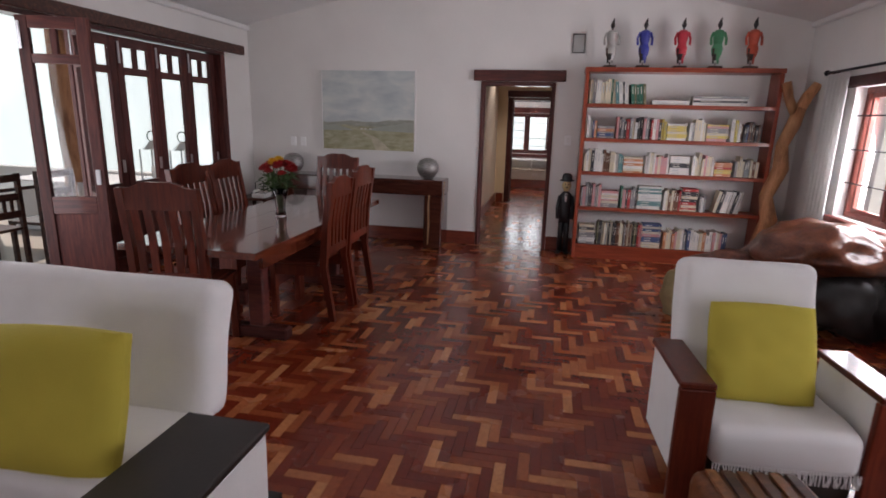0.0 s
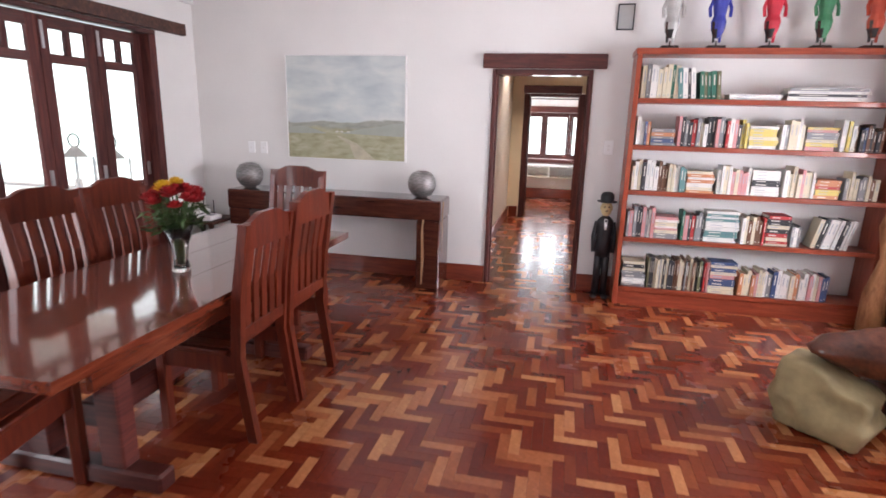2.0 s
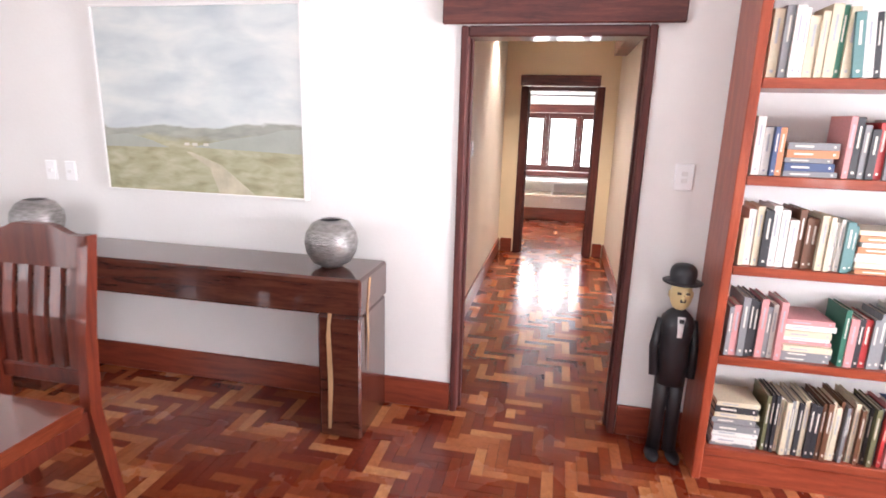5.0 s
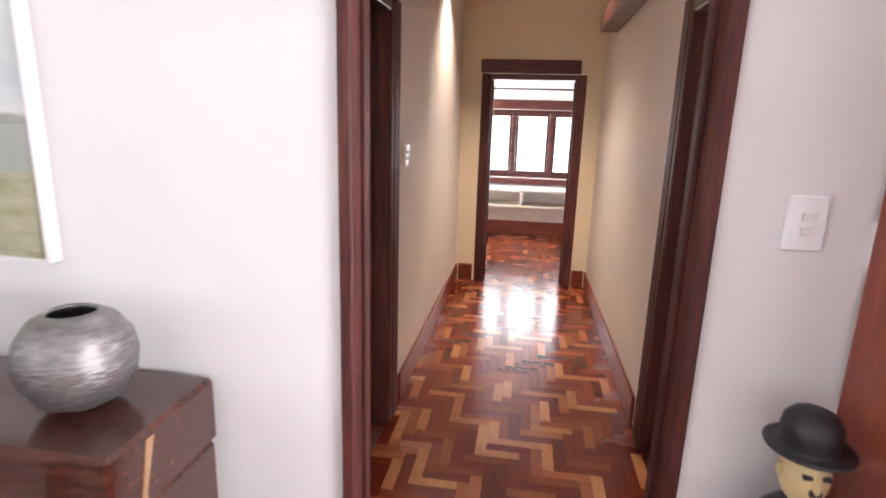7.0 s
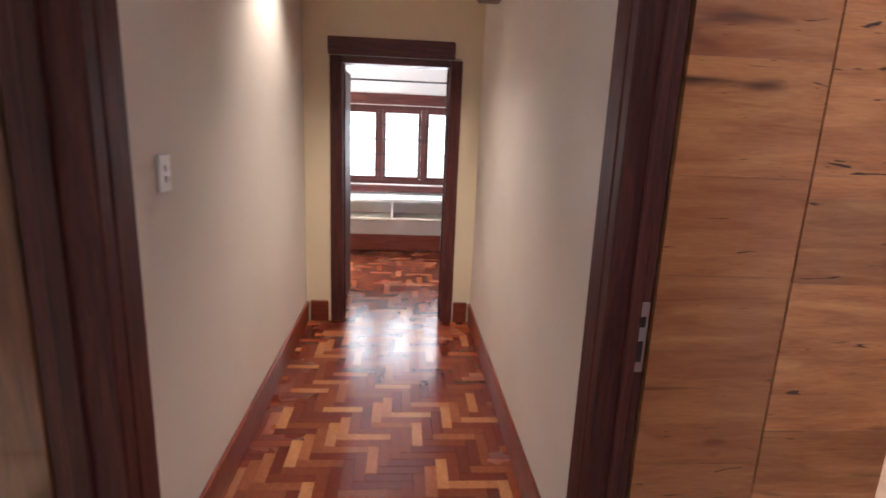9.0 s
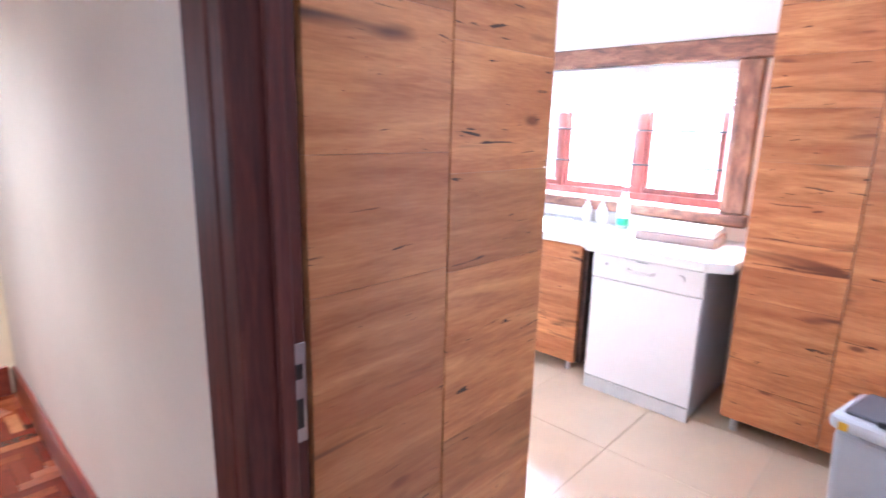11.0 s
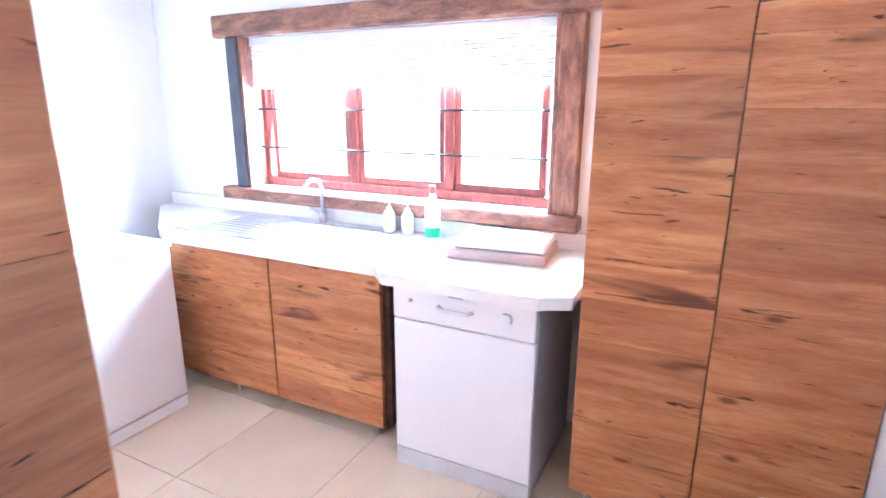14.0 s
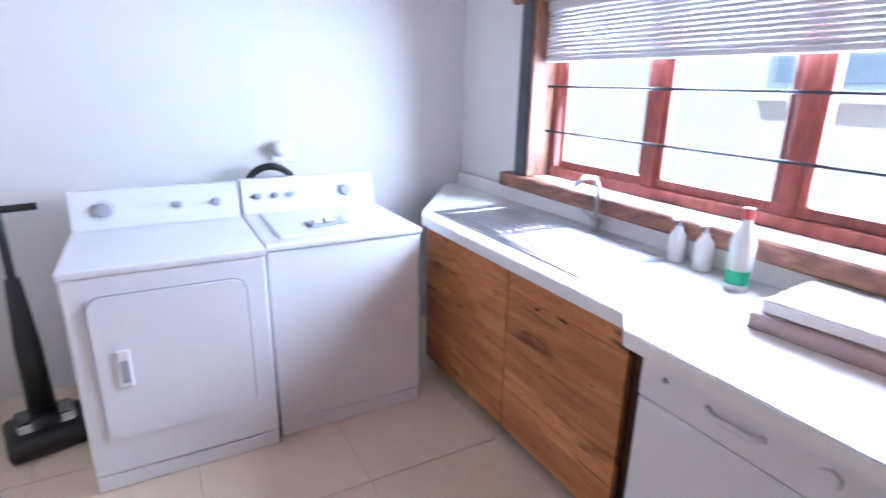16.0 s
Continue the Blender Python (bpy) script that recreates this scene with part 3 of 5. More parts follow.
fw = window("window_4", "x", 13.3, 13.55, -1.2, 0.42, 0.82, 1.76, [-0.65, -0.13], [1.0, 1.18, 1.36, 1.54], DARKWOOD, "dark timber window with three lights")
part("lintel", B(-1.35, 0.55, 13.26, 13.298, 1.765, 1.89, bevel=0.006), DARKWOODH, fw)
part("window_sill", B(-1.3, 0.5, 13.2, 13.36, 0.74, 0.818, bevel=0.006), DARKWOODH, fw)


# never in view: added for the light that reaches the sofa from the south
window("window_6", "x", -4.2, -4.0, -2.6, -0.2, 0.8, 2.1, [-1.8, -1.0], [], DARKWOOD, "unseen dark timber window added for light from the south")
# added out of view, to go with the far room's fill lamp
window("window_7", "y", -3.2, -3.0, 11.5, 12.9, 0.8, 1.9, [12.2], [], DARKWOOD, "unseen dark timber window added to light the far room")


def curtain(name, along, d, a0, a1, z0, z1, amp=0.03, waves=9):
    bm = bmesh.new()
    n = waves * 8
    cols = []
    for i in range(n + 1):
        a = a0 + (a1 - a0) * i / n
        row = []
        for z in (z0, (z0 + z1) / 2, z1):
            o = d + amp * math.sin(2 * math.pi * waves * i / n) * (1.1 if z == z0 else 0.8)
            row.append(bm.verts.new((a, o, z) if along == "x" else (o, a, z)))
        cols.append(row)
    for c, e in zip(cols, cols[1:]):
        for k in range(2):
            bm.faces.new((c[k], e[k], e[k + 1], c[k + 1]))
    ob = single(name, bm, CURTAIN, "white gathered curtain hanging from a rod", "curtain", smooth=True)
    md = ob.modifiers.new("cloth", "SOLIDIFY")
    md.thickness = 0.004
    return ob


curtain("curtain", "y", 2.54, 5.66, 6.03, 0.05, 2.08, 0.025, 5)
curtain("curtain", "y", 2.54, 3.45, 3.9, 0.05, 2.08, 0.03, 6)
rod = thing("curtain_rod", "dark iron curtain rod with ball ends", "curtain rod")
part("rod", cyl(bmesh.new(), (2.54, 3.4, 2.1), (2.54, 6.08, 2.1), 0.012), IRON, rod)
for y in (3.4, 6.08):
    part("finial", ball(bmesh.new(), (2.54, y, 2.1), 0.028), IRON, rod, smooth=True)
for y in (3.43, 6.05):
    part("bracket", cyl(bmesh.new(), (2.54, y, 2.1), (2.648, y, 2.1), 0.008), IRON, rod)
rod = thing("curtain_rod", "thin dark rod above the far window", "curtain rod")
part("rod", cyl(bmesh.new(), (-1.7, 13.2, 2.03), (0.9, 13.2, 2.03), 0.01), IRON, rod)
for x in (-1.6, 0.8):
    part("bracket", cyl(bmesh.new(), (x, 13.2, 2.03), (x, 13.299, 2.03), 0.007), IRON, rod)
curtain("curtain", "x", 13.2, -1.65, -1.25, 0.05, 2.0, 0.025, 5)
curtain("curtain", "x", 13.2, 0.46, 0.85, 0.05, 2.0, 0.025, 5)

# folded-up blind over the kitchen window
bl = thing("window_blind", "pale grey slatted blind half drawn up", "blind")
part("head_rail", B(3.26, 3.31, 8.16, 9.97, 1.87, 1.915, bevel=0.004), BLINDM, bl)
for i in range(11):
    z = 1.66 + i * 0.019
    part("slat", B(3.262, 3.3, 8.17, 9.96, z, z + 0.014, bevel=0.004), BLINDM, bl)
part("bottom_rail", B(3.258, 3.304, 8.165, 9.965, 1.635, 1.657, bevel=0.004), BLINDM, bl)


# ---- folding doors to the veranda ----
def folding_leaf(x, y, rz, label="glazed dark red folding door leaf"):
    """Leaf 0.505 wide along local y from 0: stiles, rails, two top lights, tall pane, lower panel."""
    t = thing("folding_door", label, "folding door", x, y, 0.01, rz, group="folding doors to the veranda")
    w, h = 0.505, 2.24
    for a, b in ((0, 0.085), (w - 0.085, w)):
        part("stile", B(-0.022, 0.022, a, b, 0, h, bevel=0.004), DARKWOOD, t)
    for z0, z1 in ((0, 0.16), (0.74, 0.88), (1.9, 1.97), (h - 0.09, h)):
        part("rail", B(-0.021, 0.021, 0.085, w - 0.085, z0, z1, bevel=0.003), DARKWOODH, t)
    part("muntin", B(-0.02, 0.02, w / 2 - 0.022, w / 2 + 0.022, 1.97, h - 0.09, bevel=0.003), DARKWOOD, t)
    part("lower_panel", B(-0.008, 0.008, 0.085, w - 0.085, 0.16, 0.74), DARKWOOD, t)
    for a, b, z0, z1 in ((0.085, w - 0.085, 0.88, 1.9), (0.085, w / 2 - 0.022, 1.97, h - 0.09), (w / 2 + 0.022, w - 0.085, 1.97, h - 0.09)):
        g = part("pane", B(-0.002, 0.002, a, b, z0, z1), PANE, t)
        g.visible_shadow = False
    part("handle", B(0.022, 0.032, w - 0.065, w - 0.03, 0.98, 1.1, bevel=0.003), STEEL, t, "brushed steel flush handle")
    part("top_bolt", B(0.022, 0.034, 0.01, 0.035, 2.0, 2.2, bevel=0.003), STEEL, t, "steel bolt")
    return t


proto = folding_leaf(-4.1, 5.645, 0)
for i in range(1, 4):
    copy_thing(proto, pose(-4.1, 5.645 - i * 0.51, 0.01))
for dy in (0.03, 0.12):
    bolt = thing("long_bolt", "long steel rod bolt on the folding door", "bolt", -4.066, 4.115 + dy, 0.01, group="folding door bolts")
    part("rod", cyl(bmesh.new(), (0, 0, 0.9), (0, 0, 2.15), 0.009, n=10), STEEL, bolt, smooth=True)
    for z in (0.95, 1.5, 2.08):
        part("keeper", B(-0.0115, 0.011, -0.018, 0.018, z, z + 0.035, bevel=0.003), STEEL, bolt)
copy_thing(proto, pose(-3.95, 4.03, 0.01, 0, 0, -123.7))
copy_thing(proto, pose(-4.0, 3.59, 0.01, 0, 0, -71.6))
fj = thing("door_5", "dark timber frame round the folding doors", "door frame", kind="structure")
part("jamb", B(-4.16, -3.985, 6.152, 6.24, 0, 2.26, bevel=0.005), DARKWOOD, fj)
part("jamb", B(-4.16, -3.985, 1.2, 1.26, 0, 2.26, bevel=0.005), DARKWOOD, fj)
part("head", B(-4.16, -3.985, 1.2, 6.24, 2.26, 2.3, bevel=0.004), DARKWOODH, fj)
part("lintel", B(-3.998, -3.94, 0.8, 6.62, 2.302, 2.41, bevel=0.008), SLEEPER, fj, "rough dark timber beam")

# ---- veranda and garden ----
bm = bmesh.new()
bmesh.ops.create_grid(bm, x_segments=40, y_segments=40, size=300)
for v in bm.verts:
    v.co.z = -0.25
structure("ground", bm, GRASS, "dry lawn reaching to the horizon", "ground")
structure("pavement_veranda", B(-8.6, -4.25, -3, 7.4, -0.24, -0.02), PAVER, "pale tiled veranda floor", "pavement")
structure("wall_veranda", B(-8.6, -4.25, 6.9, 7.1, -0.2, 0.7), OUTWALL, "white outdoor wall closing the veranda", "wall")
structure("wall_ledge", B(-7.2, -4.26, 5.9, 6.9, -0.02, 0.66, bevel=0.01), OUTWALL, "white plastered ledge", "wall")
# self-lit sheets close the view where the garden would be blown out to white
structure("backdrop_north", B(-16, -4.6, 10.5, 10.6, -0.24, 5), BACKGLOW, "glowing plain sheet in place of the bright garden", "backdrop")
structure("backdrop_west", B(-16.1, -16, -8, 10.5, -0.24, 6), BACKGLOW, "glowing plain sheet in place of the bright garden", "backdrop")
structure("backdrop_far", B(-5, 5, 19, 19.1, -0.24, 6), BACKGLOW, "glowing plain sheet in place of the bright garden", "backdrop")
structure("roof_veranda", B(-6.2, -4.25, -3, 7.4, 2.62, 2.72), CEIL, "veranda roof", "roof")
structure("wall_neighbour", B(6.6, 6.9, 2, 16, -0.25, 4.2), OUTWALL, "sunlit white wall of a neighbouring building", "wall")
NBFRAME = plain("weathered_blue_grey_frame", (0.42, 0.52, 0.58), 0.6)
NW0, NW1, NWZ = 9.3, 10.85, 1.5
nb = thing("window_5", "small window in the neighbouring wall", "window", kind="structure")
part("window_frame", B(6.54, 6.599, NW0, NW1, NWZ, NWZ + 1.1, bevel=0.006), NBFRAME, nb)
part("pane", B(6.53, 6.539, NW0 + 0.08, NW1 - 0.08, NWZ + 0.08, NWZ + 1.02), plain("dim_glass", (0.28, 0.38, 0.45), 0.15), nb)
part("mullion", B(6.515, 6.529, 10.42, 10.5, NWZ + 0.08, NWZ + 1.02), NBFRAME, nb)
part("window_sill", B(6.48, 6.599, NW0 - 0.1, NW1 + 0.1, NWZ - 0.08, NWZ - 0.002, bevel=0.006), OUTWALL, nb)
for y in (2.2, 6.0):
    p = thing("veranda_post", "rough round timber veranda post", "post", -6.1, y, -0.02, group="veranda posts")
    part("post", tube(bmesh.new(), [(0, 0, 0), (0.02, 0.01, 0.9), (-0.01, 0, 1.8), (0, 0, 2.63)], 0.13, 14, [0.15, 0.14, 0.135, 0.13]), TRUNK, p, smooth=True)


def tree(x, y, h, seed):
    rnd = random.Random(seed)
    t = thing("tree", "leafy garden tree in hazy sunlight", "tree", x, y, -0.25, group="garden trees")
    bm = bmesh.new()
    tube(bm, [(0, 0, 0), (0.1, 0.05, h * 0.3), (0, 0.15, h * 0.55), (0.1, 0.1, h * 0.8)], 0.2, 10, [0.22, 0.17, 0.12, 0.05])
    for k in range(7):
        a, z = rnd.uniform(0, 6.28), h * rnd.uniform(0.35, 0.7)
        tube(bm, [(0, 0.1, z), (math.cos(a) * h * 0.12, math.sin(a) * h * 0.12, z + h * 0.08), (math.cos(a) * h * 0.27, math.sin(a) * h * 0.27, z + h * 0.17)], 0.05, 6, [0.07, 0.05, 0.02])
    part("trunk", bm, BARK, t)
    bm = bmesh.new()
    for k in range(1500):
        a, u = rnd.uniform(0, 6.28), rnd.random() ** 0.5
        z = h * rnd.uniform(0.35, 1.05)
        r = h * 0.36 * u * (1 - abs(z / h - 0.68) * 1.5)
        c = Vector((math.cos(a) * r, math.sin(a) * r, z))
        q = Euler((rnd.uniform(0, 6), rnd.uniform(0, 6), rnd.uniform(0, 6))).to_matrix()
        s = rnd.uniform(0.07, 0.16)
        vs = [bm.verts.new(c + q @ Vector(p) * s) for p in ((-1, 0, 0), (0, -0.5, 0.1), (1, 0, 0), (0, 0.5, 0.1))]
        bm.faces.new(vs)
    part("crown", bm, FOLIAGE, t)


for i, (x, y, h) in enumerate(((-11, 5.5, 5), (-13, 8, 6), (-12, 1, 5.5))):
    tree(x, y, h, i)


# ---- dining table and chairs ----
tb = thing("dining_table", "long polished mahogany dining table", "table", -2.19, 4.03, 0)
for i in range(3):
    part("tabletop_board", B(-0.48 + i * 0.32, -0.1606 + i * 0.32, -1.17, 1.22, 0.715, 0.76, bevel=0.002, seg=2), TABLEWOOD, tb)
for x in (-0.4, 0.37):
    part("apron", B(x, x + 0.03, -0.95, 0.95, 0.6, 0.7145), TABLEWOOD, tb)
for y in (-0.72, 0.62):
    part("foot", B(-0.42, 0.42, y, y + 0.1, 0, 0.09, bevel=0.012), DARKWOODH, tb)
    part("top_bar", B(-0.37, 0.37, y, y + 0.1, 0.6, 0.7145, bevel=0.008), DARKWOODH, tb)
    for x in (-0.25, 0.13):
        part("leg", B(x, x + 0.12, y + 0.005, y + 0.095, 0.09, 0.6, bevel=0.008), DARKWOODH, tb)
part("stretcher", B(-0.05, 0.05, -0.62, 0.62, 0.2, 0.32, bevel=0.008), DARKWOODH, tb)


def chair(x, y, rz):
    """Local: sits facing +y, back at -y."""
    t = thing("dining_chair", "reddish mahogany dining chair with slatted high back", "chair", x, y, 0, rz, group="chairs round the table")
    W, D = 0.22, 0.21
    part("seat", B(-W, W, -D + 0.04, D + 0.02, 0.43, 0.455, bevel=0.008, seg=2), CHAIRWOOD, t)
    for i in range(5):
        a = -W + 0.03 + i * 0.078
        part("seat_slat", B(a, a + 0.065, -D + 0.05, D, 0.4555, 0.462, bevel=0.002), CHAIRWOOD, t)
    for s in (-1, 1):
        part("leg", B(s * (W - 0.025) - 0.024, s * (W - 0.025) + 0.024, D - 0.04, D + 0.008, 0, 0.43, bevel=0.004), CHAIRWOOD, t)
        part("side_rail", B(s * (W - 0.025) - 0.013, s * (W - 0.025) + 0.013, -D + 0.02, D - 0.04, 0.34, 0.425), CHAIRWOOD, t)
        bm = bmesh.new()
        x0 = s * (W - 0.02) - 0.021
        prof = [(-D - 0.09, 0), (-D - 0.045, 0), (-D + 0.02, 0.42), (-D + 0.0, 0.7), (-D - 0.06, 1.05), (-D - 0.1, 1.05), (-D - 0.05, 0.7), (-D - 0.03, 0.42)]
        f = [bm.verts.new((x0, a, z)) for a, z in prof]
        g = [bm.verts.new((x0 + 0.042, a, z)) for a, z in prof]
        bm.faces.new(f), bm.faces.new(list(reversed(g)))
        for i in range(8):
            bm.faces.new((f[(i + 1) % 8], f[i], g[i], g[(i + 1) % 8]))
        bmesh.ops.recalc_face_normals(bm, faces=bm.faces)
        part("back_post", bm, CHAIRWOOD, t)
    part("front_rail", B(-W + 0.05, W - 0.05, D - 0.03, D - 0.005, 0.34, 0.425), CHAIRWOOD, t)
    part("back_rail", B(-W + 0.04, W - 0.04, -D - 0.035, -D - 0.01, 0.5, 0.56, bevel=0.004), CHAIRWOOD, t)
    # shaped crest with a raised middle
    bm = bmesh.new()
    top = [(-0.22 + 0.44 * i / 20, 1.04 + 0.055 * math.exp(-((-0.22 + 0.44 * i / 20) / 0.125) ** 4) + 0.012 * math.cos(i / 20 * 2 * math.pi)) for i in range(21)]
    extrude_outline(bm, top + [(0.2, 0.93), (-0.2, 0.93)], 0.03)
    bmesh.ops.transform(bm, matrix=Matrix.Translation((0, -D - 0.083, 0)), verts=bm.verts)
    part("crest_rail", bm, CHAIRWOOD, t)
    for i in range(5):
        a = -0.14 + i * 0.07
        bm = bmesh.new()
        cs = [(-D - 0.03, 0.55), (-D - 0.04, 0.75), (-D - 0.075, 0.95)]
        for (p, z0), (q, z1) in zip(cs, cs[1:]):
            vs = [bm.verts.new((a + dx, yy + dy, z)) for z, yy in ((z0, p), (z1, q)) for dx, dy in ((-0.022, 0), (0.022, 0), (0.022, 0.012), (-0.022, 0.012))]
            for k in range(4):
                bm.faces.new((vs[k], vs[(k + 1) % 4], vs[4 + (k + 1) % 4], vs[4 + k]))
        part("back_slat", bm, CHAIRWOOD, t)
    return t


ch = chair(-1.9, 3.98, 90)
ch.scale = (1.04, 1.04, 1.04)
for x, y, rz in ((-1.89, 4.43, 90), (-2.62, 3.95, -90), (-2.62, 4.45, -90), (-2.33, 3.07, 12), (-2.35, 5.44, 180)):
    copy_thing(ch, pose(x, y, 0, 0, 0, rz) @ Matrix.Scale(1.04, 4))

# flowers in a glass vase
va = thing("flower_vase", "flared glass vase of red and yellow flowers", "vase", -2.16, 4.04, 0.76)
part("glass", lathe(bmesh.new(), [(0.045, 0.0), (0.048, 0.02), (0.036, 0.06), (0.045, 0.14), (0.075, 0.24), (0.072, 0.24), (0.04, 0.14), (0.03, 0.07), (0.03, 0.015), (0.001, 0.012)]), GLASS, va, smooth=True)
bm = bmesh.new()
rnd = random.Random(3)
heads = []
for k in range(30):
    a, r = rnd.uniform(0, 6.28), 0.13 * math.sqrt(rnd.random())
    h = 0.36 + 0.08 * (1 - (r / 0.13) ** 2) + rnd.uniform(-0.015, 0.015)
    heads.append((math.cos(a) * r, math.sin(a) * r, h))
    tube(bm, [(math.cos(a) * 0.014, math.sin(a) * 0.014, 0.03), (math.cos(a) * 0.03, math.sin(a) * 0.03, 0.2), heads[-1]], 0.003, 5)
part("stem_bunch", bm, LEAF, va)
bm = bmesh.new()
for k in range(150):
    a, r, h = rnd.uniform(0, 6.28), rnd.uniform(0.03, 0.16), rnd.uniform(0.22, 0.35)
    q = Euler((rnd.uniform(-0.8, 0.8), rnd.uniform(-0.8, 0.8), a)).to_matrix()
    s = rnd.uniform(0.02, 0.045)
    vs = [bm.verts.new(Vector((math.cos(a) * r, math.sin(a) * r, h)) + q @ Vector(p) * s) for p in ((-1, 0, 0), (0, -0.4, 0.15), (1.2, 0, 0), (0, 0.4, 0.15))]
    bm.faces.new(vs)
part("foliage", bm, LEAF, va)
HIGH = sorted(range(len(heads)), key=lambda i: -heads[i][2])[:5]
for k, c in enumerate(heads):
    bm = bmesh.new()
    for j in range(16):
        a, ring = j * 2.4, 0.25 + 0.75 * j / 16
        d = Vector((math.cos(a) * ring, math.sin(a) * ring, 1.05 - 0.6 * ring)).normalized()
        side = d.cross(Vector((0, 0, 1))).normalized()
        p0 = Vector(c) + d * 0.008
        p1 = Vector(c) + d * (0.045 + 0.014 * ring)
        vs = [bm.verts.new(v) for v in (p0, (p0 + p1) / 2 + side * 0.023, p1, (p0 + p1) / 2 - side * 0.023)]
        bm.faces.new(vs)
    part("flower", bm, PETALY if k in HIGH else PETAL, va, "yellow flower" if k in HIGH else "red flower")

# ---- console table under the painting ----
ct = thing("console_table", "heavy dark sleeper-wood console table", "console table", -2.42, 6.58, 0)
part("tabletop", B(-1.03, 1.14, -0.2, 0.2, 0.66, 0.85, bevel=0.012), CONSOLE, ct)
part("leg", B(0.91, 1.135, -0.195, 0.195, 0, 0.66, bevel=0.012), CONSOLE, ct)
part("leg", B(-1.025, -0.8, -0.195, 0.195, 0, 0.66, bevel=0.012), CONSOLE, ct)
pale = wood("pale_sapwood", (0.2, 0.1, 0.05), (0.34, 0.2, 0.1), (0.45, 0.28, 0.15), (8, 8, 1.2), 0.5)[0]
part("sapwood_streak", extrude_outline(bmesh.new(), [(0.955, 0.05), (0.97, 0.3), (0.96, 0.6), (0.99, 0.8), (0.965, 0.8), (0.94, 0.55), (0.945, 0.3), (0.94, 0.05)], -0.004), pale, ct, "pale sapwood streak").location = (0.02, -0.1955, 0)
part("sapwood_streak", extrude_outline(bmesh.new(), [(-0.11, 0.35), (-0.09, 0.55), (-0.1, 0.7), (-0.06, 0.83), (-0.085, 0.83), (-0.12, 0.68), (-0.11, 0.5)], 0.003, "x"), pale, ct, "pale sapwood streak").location = (1.1405, 0, 0)
prof = [(0.04, 0), (0.085, 0.025), (0.112, 0.07), (0.12, 0.115), (0.112, 0.16), (0.085, 0.2), (0.05, 0.218), (0.045, 0.212), (0.08, 0.19), (0.1, 0.15), (0.105, 0.115), (0.08, 0.04), (0.001, 0.01)]
for x in (-3.31, -1.51):
    single("globe_vase", lathe(bmesh.new(), prof, 36), HAMMERED, "round hammered silver glass vase on the console", "vase", x, 6.58, 0.851, group="globe vases", smooth=True).scale = (1.12, 1.12, 1.12)

# small phone table in the corner
st = thing("side_table", "small dark wooden side table", "table", -3.75, 6.45, 0)
part("tabletop", B(-0.22, 0.22, -0.22, 0.22, 0.5, 0.53, bevel=0.006), SLEEPER, st)
for sx in (-1, 1):
    for sy in (-1, 1):
        part("leg", B(sx * 0.18 - 0.02, sx * 0.18 + 0.02, sy * 0.18 - 0.02, sy * 0.18 + 0.02, 0, 0.5, bevel=0.004), SLEEPER, st)
part("shelf", B(-0.17, 0.17, -0.17, 0.17, 0.18, 0.2), SLEEPER, st)
ph = thing("telephone", "white desk telephone with a cord", "telephone", -3.66, 6.36, 0.531)
part("body", B(-0.09, 0.09, -0.1, 0.1, 0, 0.05, bevel=0.015, seg=2), PLASTIC, ph)
bm = bmesh.new()
tube(bm, [(-0.06, -0.1, 0.07), (-0.06, -0.05, 0.085), (-0.06, 0.05, 0.085), (-0.06, 0.1, 0.07)], 0.02, 10)
part("handset", bm, PLASTIC, ph, smooth=True)
for i in range(9):
    part("key", B(0.0 + (i % 3) * 0.025, 0.018 + (i % 3) * 0.025, -0.04 + (i // 3) * 0.025, -0.022 + (i // 3) * 0.025, 0.05, 0.054), GREYPL, ph)
rt = thing("router", "small black router with two aerials", "router", -3.82, 6.55, 0.531)
part("body", B(-0.08, 0.08, -0.05, 0.05, 0, 0.03, bevel=0.006), BLACK, rt)
for x in (-0.06, 0.06):
    part("aerial", cyl(bmesh.new(), (x, 0.04, 0.02), (x, 0.05, 0.16), 0.005), BLACK, rt)


# ---- painting, switches, small frame ----
def canvas_mat():
    m, nt, b = nodes_of("landscape_paint")
    tc = nt.nodes.new("ShaderNodeTexCoord")
    sp = nt.nodes.new("ShaderNodeSeparateXYZ")
    link(nt, tc.outputs["Object"], sp.inputs[0])
    mp = nt.nodes.new("ShaderNodeMapping")
    mp.inputs["Scale"].default_value = (1.6, 1, 4.5)
    link(nt, tc.outputs["Object"], mp.inputs[0])
    n = noise_tex(nt, mp.outputs[0], 1.5, 6, 0.25)
    n2 = noise_tex(nt, mp.outputs[0], 5, 6, 0.3)
    h = add(nt, "ShaderNodeMath")
    h.operation = "MULTIPLY_ADD"
    h.inputs[1].default_value = -0.22
    link(nt, n, h.inputs[0])
    link(nt, sp.outputs[2], h.inputs[2])
    skyc = ramp(nt, n, (0.3, (0.42, 0.48, 0.51)), (0.5, (0.55, 0.6, 0.6)), (0.68, (0.68, 0.7, 0.67)))
    land = ramp(nt, n2, (0.3, (0.27, 0.26, 0.15)), (0.5, (0.37, 0.36, 0.23)), (0.72, (0.47, 0.45, 0.32)))
    hill = ramp(nt, n2, (0.3, (0.26, 0.28, 0.24)), (0.7, (0.38, 0.39, 0.34)))
    c = mix(nt, ramp(nt, h.outputs[0], (0.25, (0, 0, 0)), (0.265, (1, 1, 1))), hill, skyc)
    c = mix(nt, ramp(nt, h.outputs[0], (0.17, (0, 0, 0)), (0.2, (1, 1, 1))), land, c)
    link(nt, c, b.inputs["Base Color"])
    b.inputs["Roughness"].default_value = 0.7
    bump(nt, b, n2, 0.3)
    return m


